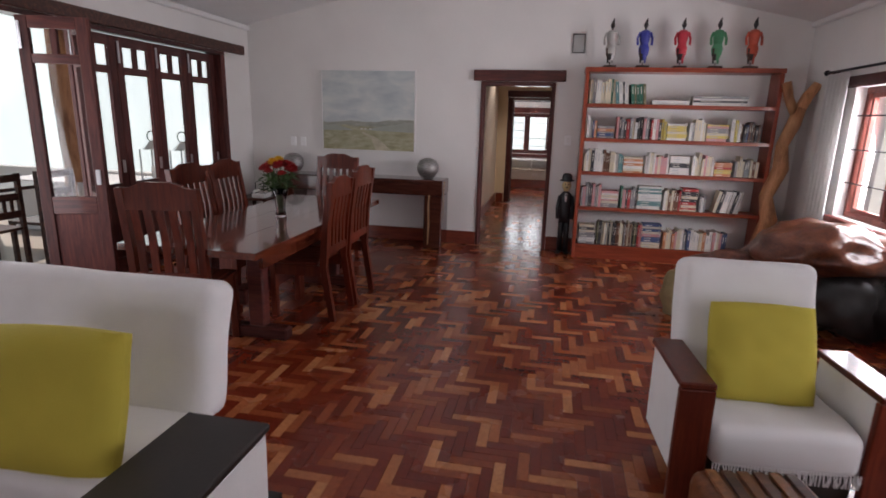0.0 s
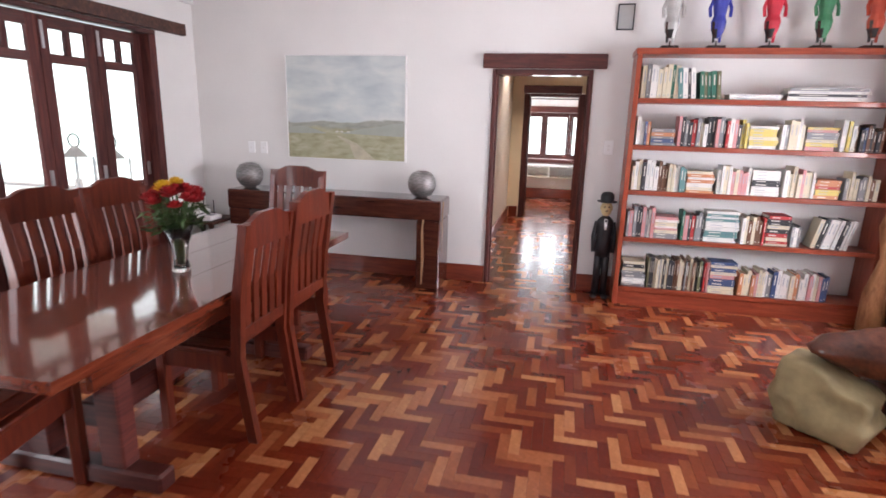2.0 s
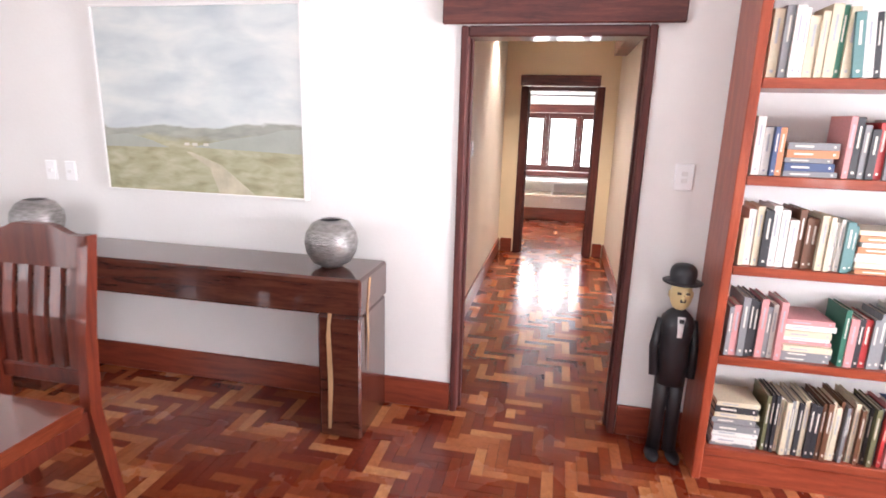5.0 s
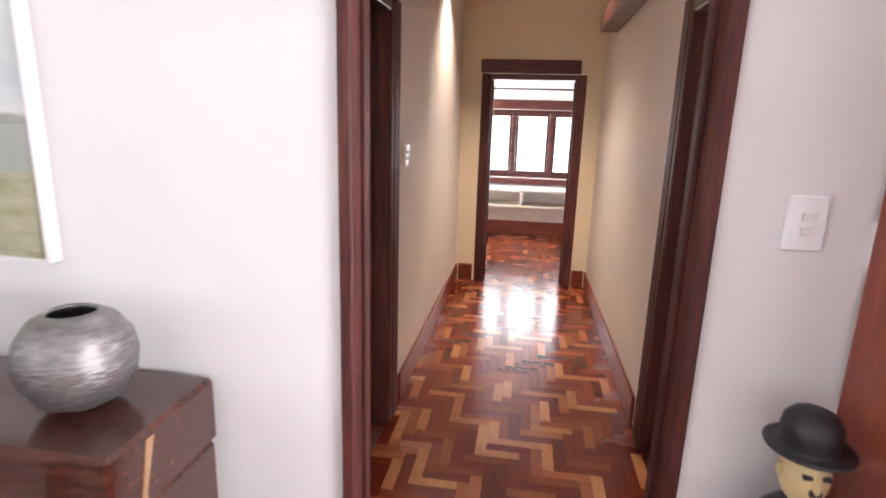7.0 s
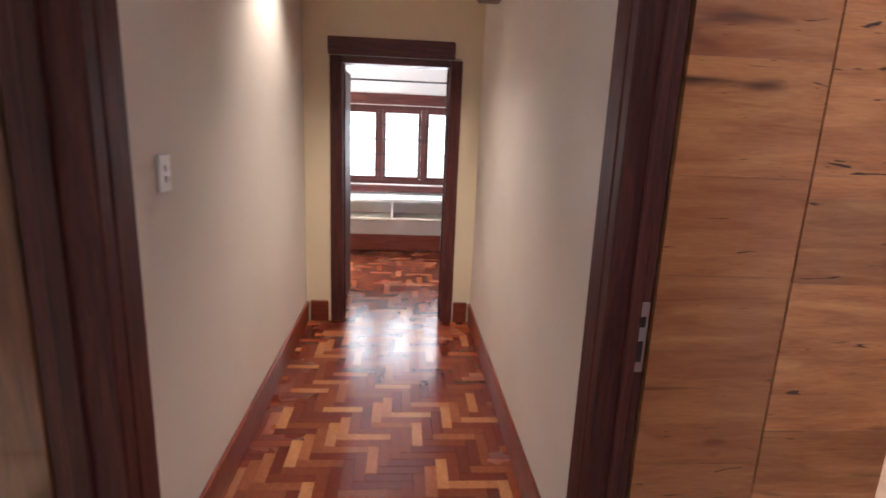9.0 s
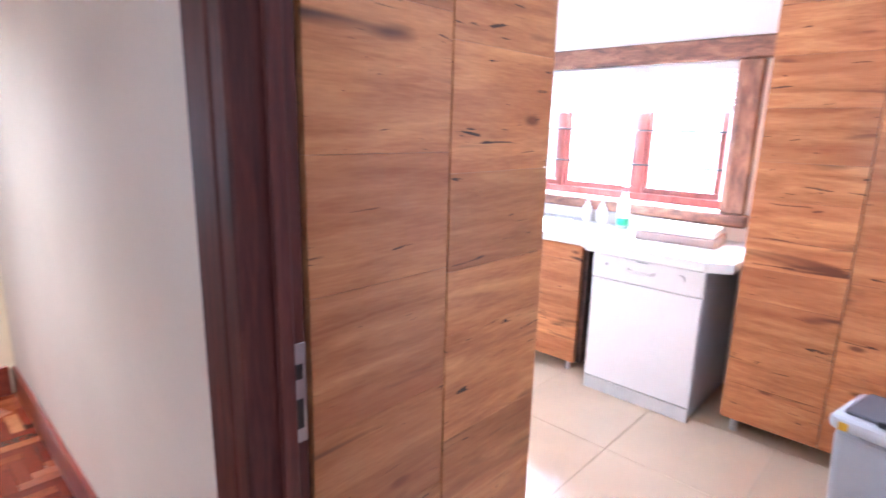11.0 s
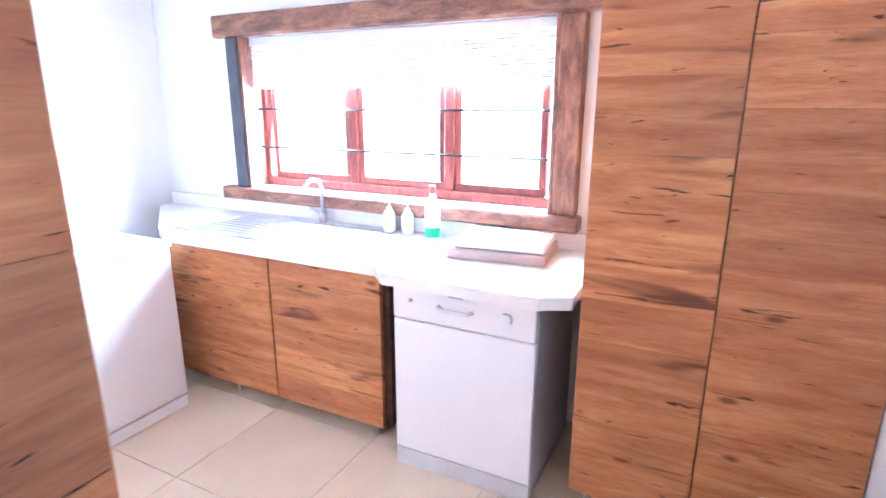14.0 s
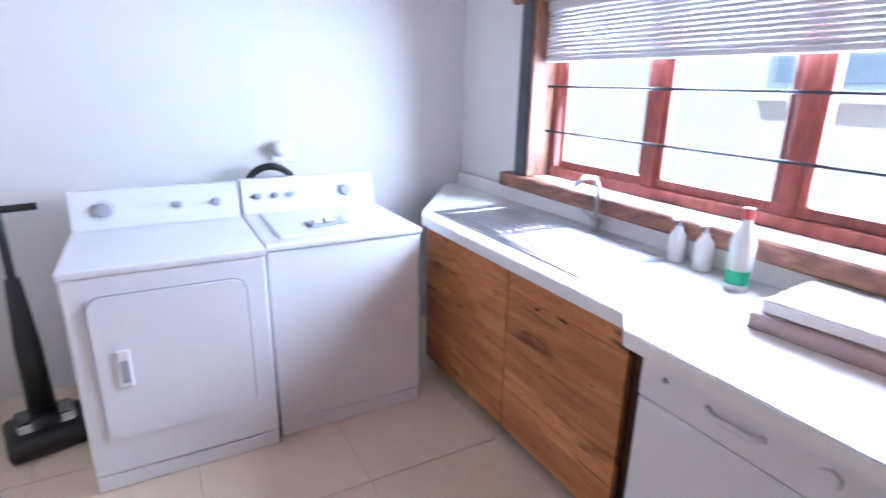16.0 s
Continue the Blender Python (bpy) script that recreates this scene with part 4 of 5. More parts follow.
pc = thing("painting", "large framed oil painting of a pale cloudy landscape", "painting", -2.35, 6.797, 1.15)
part("canvas", B(-0.61, 0.61, -0.035, -0.02, 0.012, 0.99), canvas_mat(), pc)
for a, b, s, t in ((-0.625, 0.625, 0, 0.012), (-0.625, 0.625, 0.99, 1.002), (-0.625, -0.612, 0.0125, 0.9895), (0.612, 0.625, 0.0125, 0.9895)):
    part("frame", B(a, b, -0.045, 0, s, t, bevel=0.002), PLASTIC, pc, "thin white frame")
bm = bmesh.new()
extrude_outline(bm, [(0.1, 0.012), (0.32, 0.012), (0.12, 0.17), (-0.06, 0.235), (-0.09, 0.235), (0.05, 0.15)], -0.0015)
part("painted_road", bm, plain("painted_track", (0.5, 0.46, 0.34), 0.7, vary=0.25, scale=9), pc).location = (0, -0.0352, 0)
HILLS = plain("painted_hill", (0.36, 0.385, 0.34), 0.7, vary=0.12, scale=7)
part("painted_hill", extrude_outline(bmesh.new(), [(-0.05, 0.262), (0.61, 0.245), (0.61, 0.375), (0.5, 0.37), (0.36, 0.335), (0.2, 0.315), (0.05, 0.285)], -0.0012), HILLS, pc, "grey-green painted hill").location = (0, -0.0351, 0)
part("painted_hill", extrude_outline(bmesh.new(), [(-0.61, 0.25), (-0.2, 0.255), (-0.3, 0.29), (-0.46, 0.325), (-0.61, 0.31)], -0.0012), HILLS, pc, "grey-green painted hill").location = (0, -0.0351, 0)
HOUSE = plain("painted_white", (0.6, 0.58, 0.52), 0.7)
for a in (-0.1, -0.05, 0.02):
    part("painted_house", B(a, a + 0.03, -0.0368, -0.0352, 0.27, 0.285), HOUSE, pc)


SWITCHW = plain("bright_white_plastic", (0.88, 0.88, 0.88), 0.3, vary=0.02, bumpy=0.0)


def wall_plate(x, y, z, rz, n=1, name="light_switch", label="white plastic light switch on the wall", w=0.075, h=0.115):
    t = thing(name, label, "switch" if name == "light_switch" else "socket", x, y, z, rz)
    part("plate", B(-w / 2, w / 2, -0.014, -0.001, -h / 2, h / 2, bevel=0.004), SWITCHW, t)
    for i in range(n):
        zz = (i - (n - 1) / 2) * 0.032
        part("rocker", B(-0.013, 0.013, -0.021, -0.0141, zz - 0.01, zz + 0.01, bevel=0.002), PLASTIC, t)


wall_plate(0.165, NORTH, 1.365, 0, 2, w=0.085, h=0.125)
wall_plate(-3.26, NORTH, 1.24, 0)
wall_plate(-3.4, NORTH, 1.24, 0)
wall_plate(-1.1, 8.38, 1.38, 90, 2)
wall_plate(-0.4, 13.3, 0.33, 0, 1, "wall_socket", "white wall socket above the skirting", 0.12, 0.075)
mf = thing("picture_frame", "small dark-edged empty glass frame on the wall", "picture frame", 0.205, 6.797, 2.36)
for a, b, s, t in ((-0.07, 0.07, 0, 0.01), (-0.07, 0.07, 0.2, 0.21), (-0.07, -0.06, 0.0105, 0.1995), (0.06, 0.07, 0.0105, 0.1995)):
    part("frame", B(a, b, -0.015, 0, s, t), IRON, mf)
part("mount", B(-0.06, 0.06, -0.008, 0, 0.0105, 0.1995), plain("grey_mount", (0.45, 0.45, 0.44), 0.3), mf)

# ---- bookcase ----
bc = thing("bookcase", "tall red-stained open bookcase full of books", "bookcase", 1.31, 6.64, 0)
for a, b in ((-1.01, -0.97), (0.97, 1.01)):
    part("side", B(a, b, -0.15, 0.14, 0, 2.13, bevel=0.004), SHELFUP, bc)
part("top", B(-1.02, 1.02, -0.155, 0.14, 2.131, 2.18, bevel=0.004), SHELFWOOD, bc)
SHELVES = (0.17, 0.62, 1.03, 1.41, 1.79)
for z in SHELVES:
    part("shelf", B(-0.969, 0.969, -0.148, 0.138, z - 0.04, z, bevel=0.003), SHELFWOOD, bc)
part("plinth", B(-0.969, 0.969, -0.13, -0.1, 0, 0.129), SHELFWOOD, bc)

BOOKC = {"white": (0.7, 0.68, 0.64), "cream": (0.62, 0.55, 0.4), "black": (0.025, 0.025, 0.03), "grey": (0.22, 0.22, 0.23), "red": (0.42, 0.03, 0.03), "blue": (0.05, 0.08, 0.18), "green": (0.03, 0.15, 0.1),
         "olive": (0.14, 0.14, 0.07), "yellow": (0.6, 0.48, 0.12), "orange": (0.5, 0.2, 0.09), "brown": (0.14, 0.06, 0.03), "pink": (0.55, 0.25, 0.25), "teal": (0.1, 0.22, 0.22)}
BOOKM = {}
for key, c in BOOKC.items():
    bm = bmesh.new()
    box(bm, 0, 1, 0, 0.03, 0, 1, bevel=0.012)
    box(bm, 0, 0.08, 0.03, 1, 0, 1)
    box(bm, 0.92, 1, 0.03, 1, 0, 1)
    n = len(bm.faces)
    box(bm, 0.081, 0.919, 0.031, 0.97, 0.02, 0.975)
    bm.faces.ensure_lookup_table()
    for f in bm.faces[n:]:
        f.material_index = 1
    n = len(bm.faces)
    box(bm, 0.38, 0.62, -0.004, -0.001, 0.5, 0.86)
    box(bm, 0.35, 0.65, -0.004, -0.001, 0.08, 0.12)
    bm.faces.ensure_lookup_table()
    for f in bm.faces[n:]:
        f.material_index = 2
    BOOKM[key] = mesh_of("book", bm, [plain("cover_" + key, c, 0.5, vary=0.15, scale=20), PAPER, PAPER if sum(c) < 0.9 else GREYPL])


def book(key, x, z, w, h, d, lie=False, lean=0.0):
    ob = new("book", BOOKM[key])
    y = 6.5 + random.uniform(0.0, 0.03)
    if lie:
        m = pose(x + h, y, z, 0, -90, 0)
    else:
        m = pose(x, y, z, 0, lean, 0)
    ob.matrix_basis = m @ Matrix.Diagonal((w, d, h, 1))
    tagged(ob, key + (" book lying flat on the shelf" if lie else " book standing on the shelf"), "book", "books on the bookcase")


def stand(x, z, n, keys, h=0.2, w=0.026, lean=0.0, hv=0.03):
    for i in range(n):
        ww = w * random.uniform(0.7, 1.3)
        hh = h + random.uniform(-hv, hv)
        book(random.choice(keys), x, z + (ww * math.sin(radians(max(0, lean))) if lean else 0), ww, hh, random.uniform(0.14, 0.2), False, lean)
        x += (ww + 0.0015) / math.cos(radians(lean)) if lean else ww + 0.0015
    return x


def pile(x, z, n, keys, h=0.2, w=0.026):
    for i in range(n):
        ww = w * random.uniform(0.7, 1.3)
        book(random.choice(keys), x + random.uniform(0, 0.01), z, ww, h * random.uniform(0.9, 1.0), random.uniform(0.15, 0.2), True)
        z += ww + 0.001
    return x + h + 0.02


MIXED = ["white", "cream", "black", "grey", "red", "blue", "green", "yellow", "brown", "white", "cream"]
PALE = ["white", "cream", "white", "cream", "grey", "pink", "white"]
z = SHELVES[4] + 0.001
x = stand(0.36, z, 9, ["green", "red", "cream", "cream", "white", "cream", "grey"], 0.24, 0.03)
x = stand(x, z, 4, ["green", "white", "teal", "black"], 0.24, 0.03, -6, 0.005)
x = stand(x + 0.03, z, 5, ["olive", "olive", "green"], 0.215, 0.03, -6, 0.005)
x = pile(x + 0.06, z, 2, ["white"], 0.4, 0.02)
pile(x, z, 4, ["white", "white", "grey", "black"], 0.6, 0.026)
z = SHELVES[3] + 0.001
x = stand(0.36, z, 4, ["orange", "white", "blue", "white"], 0.22, 0.024)
x = pile(x, z, 5, ["blue", "white", "orange", "grey"], 0.2, 0.025)
x = stand(x, z, 17, ["white", "black", "pink", "red", "cream", "grey", "black"], 0.215, 0.026)
x = stand(x, z, 2, ["yellow"], 0.2, 0.02)
x = pile(x, z, 7, ["cream", "white", "yellow", "blue"], 0.22, 0.024)
x = stand(x, z, 6, ["white", "cream", "grey", "cream"], 0.22, 0.026)
x = pile(x, z, 7, ["yellow", "pink", "teal", "white", "cream", "grey"], 0.23, 0.024)
x = stand(x, z, 4, ["yellow", "white", "yellow"], 0.23, 0.026)
stand(x, z, 8, ["black", "black", "blue", "brown"], 0.19, 0.026)
z = SHELVES[2] + 0.001
x = stand(0.36, z, 13, ["brown", "white", "grey", "white", "cream", "black", "white"], 0.23, 0.026)
x = stand(x, z, 3, ["green", "teal", "white"], 0.22, 0.024)
x = pile(x, z, 8, ["cream", "white", "orange", "cream"], 0.22, 0.022)
x = stand(x, z, 10, PALE, 0.21, 0.024)
x = pile(x, z, 9, ["grey", "black", "white", "white", "blue"], 0.22, 0.022)
x = stand(x, z, 8, ["cream", "white", "pink", "cream", "red"], 0.22, 0.026)
x = pile(x, z, 6, ["red", "yellow", "green", "orange", "teal"], 0.19, 0.026)
stand(x, z, 9, ["grey", "cream", "brown"], 0.2, 0.026)
z = SHELVES[1] + 0.001
x = stand(0.36, z, 9, ["grey", "white", "black", "grey", "pink"], 0.25, 0.024)
x = pile(x, z, 8, PALE + ["black"], 0.2, 0.023)
x = stand(x, z, 7, ["black", "grey", "yellow", "red", "pink", "green"], 0.23, 0.026)
x = pile(x, z, 12, ["white", "white", "grey", "teal"], 0.27, 0.022)
x = stand(x, z, 7, ["orange", "brown", "cream", "white", "red"], 0.21, 0.026)
x = pile(x, z, 9, ["white", "red", "cream", "black"], 0.18, 0.026)
x = stand(x, z, 3, ["white", "grey"], 0.18, 0.026)
stand(x + 0.08, z, 8, ["white", "cream", "black", "white"], 0.25, 0.028, 12, 0.005)
z = SHELVES[0] + 0.001
x = pile(0.36, z, 8, ["grey", "white", "cream", "black"], 0.2, 0.03)
x = stand(x, z, 24, ["black", "olive", "cream", "cream", "grey", "brown"], 0.27, 0.018, 0, 0.015)
x = stand(x, z, 3, ["red", "pink"], 0.27, 0.014, 0, 0.01)
x = pile(x, z, 9, ["cream", "pink", "blue", "cream"], 0.22, 0.03)
stand(x, z, 23, ["white", "cream", "blue", "orange", "pink", "cream", "cream", "grey", "white"], 0.21, 0.028)

# painted carved figures on the bookcase
for x, key, c in ((0.55, "grey", (0.45, 0.44, 0.42)), (0.9, "blue", (0.03, 0.04, 0.3)), (1.29, "red", (0.5, 0.02, 0.04)), (1.65, "green", (0.05, 0.22, 0.1)), (2.0, "orange-red", (0.5, 0.07, 0.03))):
    bm = bmesh.new()
    box(bm, -0.08, 0.08, -0.055, 0.055, 0, 0.028, bevel=0.006)
    n0 = len(bm.faces)
    cyl(bm, (0, 0, 0.028), (0, 0, 0.07), 0.006)
    for s in (-1, 1):
        cyl(bm, (s * 0.025, 0, 0.055), (s * 0.03, 0, 0.11), 0.012)
    n1 = len(bm.faces)
    lathe(bm, [(0.03, 0.09), (0.06, 0.16), (0.068, 0.22), (0.05, 0.27), (0.062, 0.33), (0.07, 0.39), (0.045, 0.42), (0.015, 0.43)], 14)
    for s in (-1, 1):
        tube(bm, [(s * 0.065, 0, 0.4), (s * 0.09, -0.01, 0.33), (s * 0.085, -0.04, 0.26)], 0.015, 7)
    n2 = len(bm.faces)
    cyl(bm, (0, 0, 0.425), (0, 0, 0.46), 0.013)
    ball(bm, (0, 0, 0.48), 0.028, (1, 1, 1.2))
    cyl(bm, (0, 0, 0.5), (0.012, 0, 0.56), 0.022, 0.004)
    bm.faces.ensure_lookup_table()
    for i, f in enumerate(bm.faces):
        f.material_index = 0 if i < n0 else 2 if i < n1 or i >= n2 else 1
    bmesh.ops.scale(bm, vec=(0.86, 0.8, 0.93), verts=bm.verts)
    single("figurine", bm, [SLEEPER, plain("painted_" + key, c, 0.45, vary=0.2, scale=14), BLACKROOT], key + " painted carved figure on a dark base", "figurine", x, 6.6, 2.181, group="carved figures")

# carved standing figure in a dark suit and bowler hat
bm = bmesh.new()
for s in (-1, 1):
    tube(bm, [(s * 0.045, 0, 0.03), (s * 0.042, 0, 0.25), (s * 0.035, 0, 0.46)], 0.04, 10, [0.04, 0.04, 0.05])
    ball(bm, (s * 0.06, -0.05, 0.02), 0.045, (0.9, 1.8, 0.45))
lathe(bm, [(0.08, 0.4), (0.085, 0.5), (0.08, 0.6), (0.095, 0.7), (0.085, 0.735), (0.06, 0.76), (0.03, 0.78)], 32)
for s in (-1, 1):
    tube(bm, [(s * 0.085, 0, 0.72), (s * 0.11, 0, 0.58), (s * 0.1, -0.03, 0.44)], 0.026, 8)
lathe(bm, [(0.062, 0.9), (0.105, 0.908), (0.108, 0.914), (0.1, 0.917), (0.07, 0.914), (0.069, 0.92), (0.073, 0.95), (0.068, 0.975), (0.05, 0.993), (0.025, 0.999), (0.001, 1.0)], 36)
n = len(bm.faces)
ball(bm, (0, -0.005, 0.85), 0.063, (0.95, 1, 1.25), 28, 18)
ball(bm, (0, -0.07, 0.847), 0.012, (0.8, 1, 1.3))
for s in (-1, 1):
    ball(bm, (s * 0.06, 0, 0.85), 0.014, (0.5, 1, 1.3))
n2 = len(bm.faces)
extrude_outline(bm, [(-0.02, 0.76), (0.02, 0.76), (0.012, 0.66), (-0.012, 0.66)], 0.012)
bm.faces.ensure_lookup_table()
for v in {v for f in bm.faces[n2:] for v in f.verts}:
    v.co.y -= 0.095
n3 = len(bm.faces)
box(bm, -0.014, 0.014, -0.073, -0.06, 0.826, 0.84)
box(bm, -0.012, 0.012, -0.108, -0.094, 0.735, 0.752)
for s in (-1, 1):
    box(bm, s * 0.022 - 0.01, s * 0.022 + 0.01, -0.067, -0.055, 0.862, 0.872)
bm.faces.ensure_lookup_table()
for i, f in enumerate(bm.faces):
    f.material_index = 0 if i < n or i >= n3 else 1 if i < n2 else 2
SUIT = plain("black_painted_wood", (0.018, 0.018, 0.022), 0.4, vary=0.3)
single("statue", bm, [SUIT, SKIN, PLASTIC], "carved black painted wooden figure with a bowler hat", "statue", 0.19, 6.66, 0.0, smooth=True).scale = (0.82, 0.85, 0.985)

# ---- bare forked trunk, root table and stone ----
tr = thing("driftwood_sculpture", "bare forked pale tree trunk leaning in the corner", "sculpture", 2.3, 6.4, 0)
bm = bmesh.new()
tube(bm, [(0, 0, 0), (-0.02, 0, 0.3), (0.06, 0, 0.6), (0.0, 0.02, 0.85), (0.1, 0.02, 1.15), (0.08, 0.03, 1.4), (0.16, 0.04, 1.62), (0.2, 0.05, 1.78)], 0.08, 12, [0.1, 0.08, 0.085, 0.07, 0.08, 0.06, 0.07, 0.06])
part("stem", bm, TRUNK, tr, smooth=True)
part("limb", tube(bmesh.new(), [(0.17, 0.05, 1.7), (0.08, 0.05, 1.87), (0.03, 0.06, 2.04)], 0.05, 10, [0.05, 0.045, 0.05]), TRUNK, tr, smooth=True)
part("limb", tube(bmesh.new(), [(0.18, 0.05, 1.72), (0.25, 0.05, 1.9), (0.33, 0.06, 2.02)], 0.05, 10, [0.06, 0.055, 0.05]), TRUNK, tr, smooth=True)


def blob(c, s, seed, rough=0.25, u=36, v=22):
    bm = bmesh.new()
    ball(bm, (0, 0, 0), 1, (1, 1, 1), u, v)
    off = Vector((seed * 3.1, seed * 1.7, seed * 5.3))
    for q in bm.verts:
        k = 1 + rough * noise.noise(q.co * 1.3 + off) + rough * 0.35 * noise.noise(q.co * 3.5 + off)
        q.co = Vector((q.co.x * s[0] * k + c[0], q.co.y * s[1] * k + c[1], q.co.z * s[2] * k + c[2]))
    return bm


rt2 = thing("root_bench", "large polished brown root-wood seat with a charred base", "bench", 1.9, 4.72, 0)
part("top", blob((0.2, 0.02, 0.6), (0.52, 0.42, 0.26), 4, 0.42), STUMP, rt2, smooth=True)
part("arm", blob((-0.36, -0.06, 0.46), (0.38, 0.16, 0.13), 2, 0.25), STUMP, rt2, "smooth rounded root arm", True)
part("root", blob((0.42, -0.16, 0.26), (0.3, 0.28, 0.3), 7, 0.5), BLACKROOT, rt2, "charred black root", True)
part("root", blob((-0.1, 0.05, 0.2), (0.26, 0.22, 0.27), 9, 0.4), STUMP, rt2, smooth=True)
bm = B(-0.25, 0.25, -0.15, 0.15, 0, 1, bevel=0.06, seg=3)
bmesh.ops.subdivide_edges(bm, edges=[e for e in bm.edges if e.calc_length() > 0.08], cuts=9, use_grid_fill=True)
for v in bm.verts:
    top = 0.4 - 0.15 * max(0.0, (v.co.x + 0.1) / 0.39) ** 1.2
    z = v.co.z * top
    ledge = 0.035 * math.tanh((z - 0.19 + 0.12 * v.co.x) * 40)
    wide = 0.84 + 0.16 * min(1.0, v.co.z * 2.5) - ledge * 2
    q = Vector((v.co.x * wide, v.co.y * wide * 1.1, z))
    q += Vector((1, 1, 0.5 if 0.02 < v.co.z < 0.999 else 0.2)) * (0.03 * noise.noise(q * 6) + 0.01 * noise.noise(q * 19))
    v.co = Vector((q.x, q.y, max(0.0, q.z)))
single("stone", bm, STONE, "rough green-grey stone lying on the floor", "stone", 1.24, 4.64, 0, -40, smooth=True).scale = (0.92, 0.92, 0.96)


# ---- sofa and armchair ----
def cushion(w, d, h, puff=0.04, n=14):
    """Stuffed cushion, w along x, h along z, d its thickness along y."""
    bm = bmesh.new()
    bmesh.ops.create_cube(bm, size=1)
    bmesh.ops.subdivide_edges(bm, edges=bm.edges[:], cuts=n, use_grid_fill=True)
    for v in bm.verts:
        x, y, z = v.co * 2
        e = (1 - x ** 4) * (1 - z ** 4)
        v.co = Vector((x * w / 2 * (1 - 0.04 * z * z), y * d / 2 * (0.25 + 0.75 * max(0, e) ** 0.5) + noise.noise(v.co * 5) * puff * 0.25, z * h / 2 * (1 - 0.04 * x * x)))
    return bm


def slab(x0, x1, y0, y1, z0, z1, r=0.05, wob=0.012):
    bm = B(x0, x1, y0, y1, z0, z1, bevel=r, seg=4)
    bmesh.ops.subdivide_edges(bm, edges=[e for e in bm.edges if e.calc_length() > 0.2], cuts=5, use_grid_fill=True)
    for v in bm.verts:
        v.co += Vector((1, 1, 1)) * noise.noise(v.co * 4) * wob
    return bm


ac = thing("armchair", "white linen armchair with broad red timber arms", "armchair", 0.98, 2.58, 0, 4)
for s in (-1, 1):
    a, b = sorted((s * 0.3, s * 0.44))
    part("armrest", B(a, b, -0.42, 0.05, 0.545, 0.575, bevel=0.006), CHAIRWOOD, ac, "broad polished timber armrest")
    part("arm_front", B(a, b, -0.42, -0.385, 0.03, 0.544, bevel=0.005), CHAIRWOOD, ac)
    p, q = sorted((s * 0.31, s * 0.43))
    part("arm_side", slab(p, q, -0.384, 0.04, 0.14, 0.544, 0.01, 0.003), LINEN, ac)
part("seat_cushion", slab(-0.29, 0.29, -0.43, 0.1, 0.2, 0.4, 0.05), LINEN, ac, smooth=True)
bk = part("backrest", slab(-0.31, 0.31, -0.08, 0.1, 0.0, 0.62, 0.05), LINEN, ac, smooth=True)
bk.matrix_basis = pose(0, 0.1, 0.33, -12)
part("base", B(-0.3, 0.3, -0.36, 0.1, 0.06, 0.2), BLACKARM, ac)
bm = bmesh.new()
rnd = random.Random(8)
for i in range(46):
    a = -0.28 + i * 0.0124
    tube(bm, [(a, -0.436, 0.24), (a + rnd.uniform(-0.006, 0.006), -0.444, 0.21), (a + rnd.uniform(-0.008, 0.008), -0.44, 0.18)], 0.003, 4)
part("fringe", bm, LINEN, ac, "white cotton fringe")
for x in (-0.25, 0.25):
    for y in (-0.3, 0.06):
        part("foot", B(x - 0.025, x + 0.025, y - 0.025, y + 0.025, 0, 0.06), BLACKARM, ac)
pl = single("cushion", cushion(0.44, 0.15, 0.44), LIME, "lime green square scatter cushion", "cushion", 1.03, 2.47, 0.6, 4, group="lime cushions", smooth=True)
pl.matrix_basis = pose(0.97, 2.47, 0.6, -18, 0, 2)

pf = thing("woven_pouf", "low brown woven leather pouf before the armchair", "pouf", 0.8, 1.74, 0, 8)
part("body", slab(-0.2, 0.2, -0.2, 0.2, 0.0, 0.36, 0.05, 0.006), BROWNDOOR, pf, smooth=True)
for i in range(6):
    part("strap", B(-0.16 + i * 0.056, -0.12 + i * 0.056, -0.16, 0.16, 0.358, 0.368, bevel=0.003), SLEEPER if i % 2 else BROWNDOOR, pf)

so = thing("sofa", "white linen sofa with black-stained timber arms", "sofa", -1.72, 1.64, 0, 0)
part("armrest", B(0.5, 0.82, -0.68, -0.1, 0.5, 0.53, bevel=0.006), BLACKARM, so, "black stained timber armrest")
part("arm_side", slab(0.51, 0.81, -0.67, -0.11, 0.1, 0.499, 0.015, 0.004), LINEN, so)
part("armrest", B(-1.6, -1.36, -0.42, 0.12, 0.545, 0.575, bevel=0.006), BLACKARM, so)
part("arm_side", slab(-1.59, -1.37, -0.41, 0.11, 0.1, 0.544, 0.015, 0.004), LINEN, so)
for a, cw in ((-1.35, 0.55), (-0.79, 1.24)):
    part("seat_cushion", slab(a, a + cw, -0.42, 0.15, 0.22, 0.42, 0.05), LINEN, so, smooth=True)
    b2 = part("back_cushion", slab(-cw / 2, cw / 2, -0.09, 0.1, 0, 0.56, 0.06), LINEN, so, smooth=True)
    b2.matrix_basis = pose(a + cw / 2, 0.12, 0.36, -14)
part("base", B(-1.36, 0.45, -0.36, 0.12, 0.06, 0.22), BLACKARM, so)
for x in (-1.5, 0.72):
    for y in (-0.35, 0.05):
        part("foot", B(x - 0.03, x + 0.03, y - 0.03, y + 0.03, 0, 0.1), BLACKARM, so)
pl = single("cushion", cushion(0.5, 0.16, 0.5), LIME, "lime green square scatter cushion", "cushion", group="lime cushions", smooth=True)
pl.matrix_basis = pose(-1.58, 1.36, 0.62, -16, 0, 4)


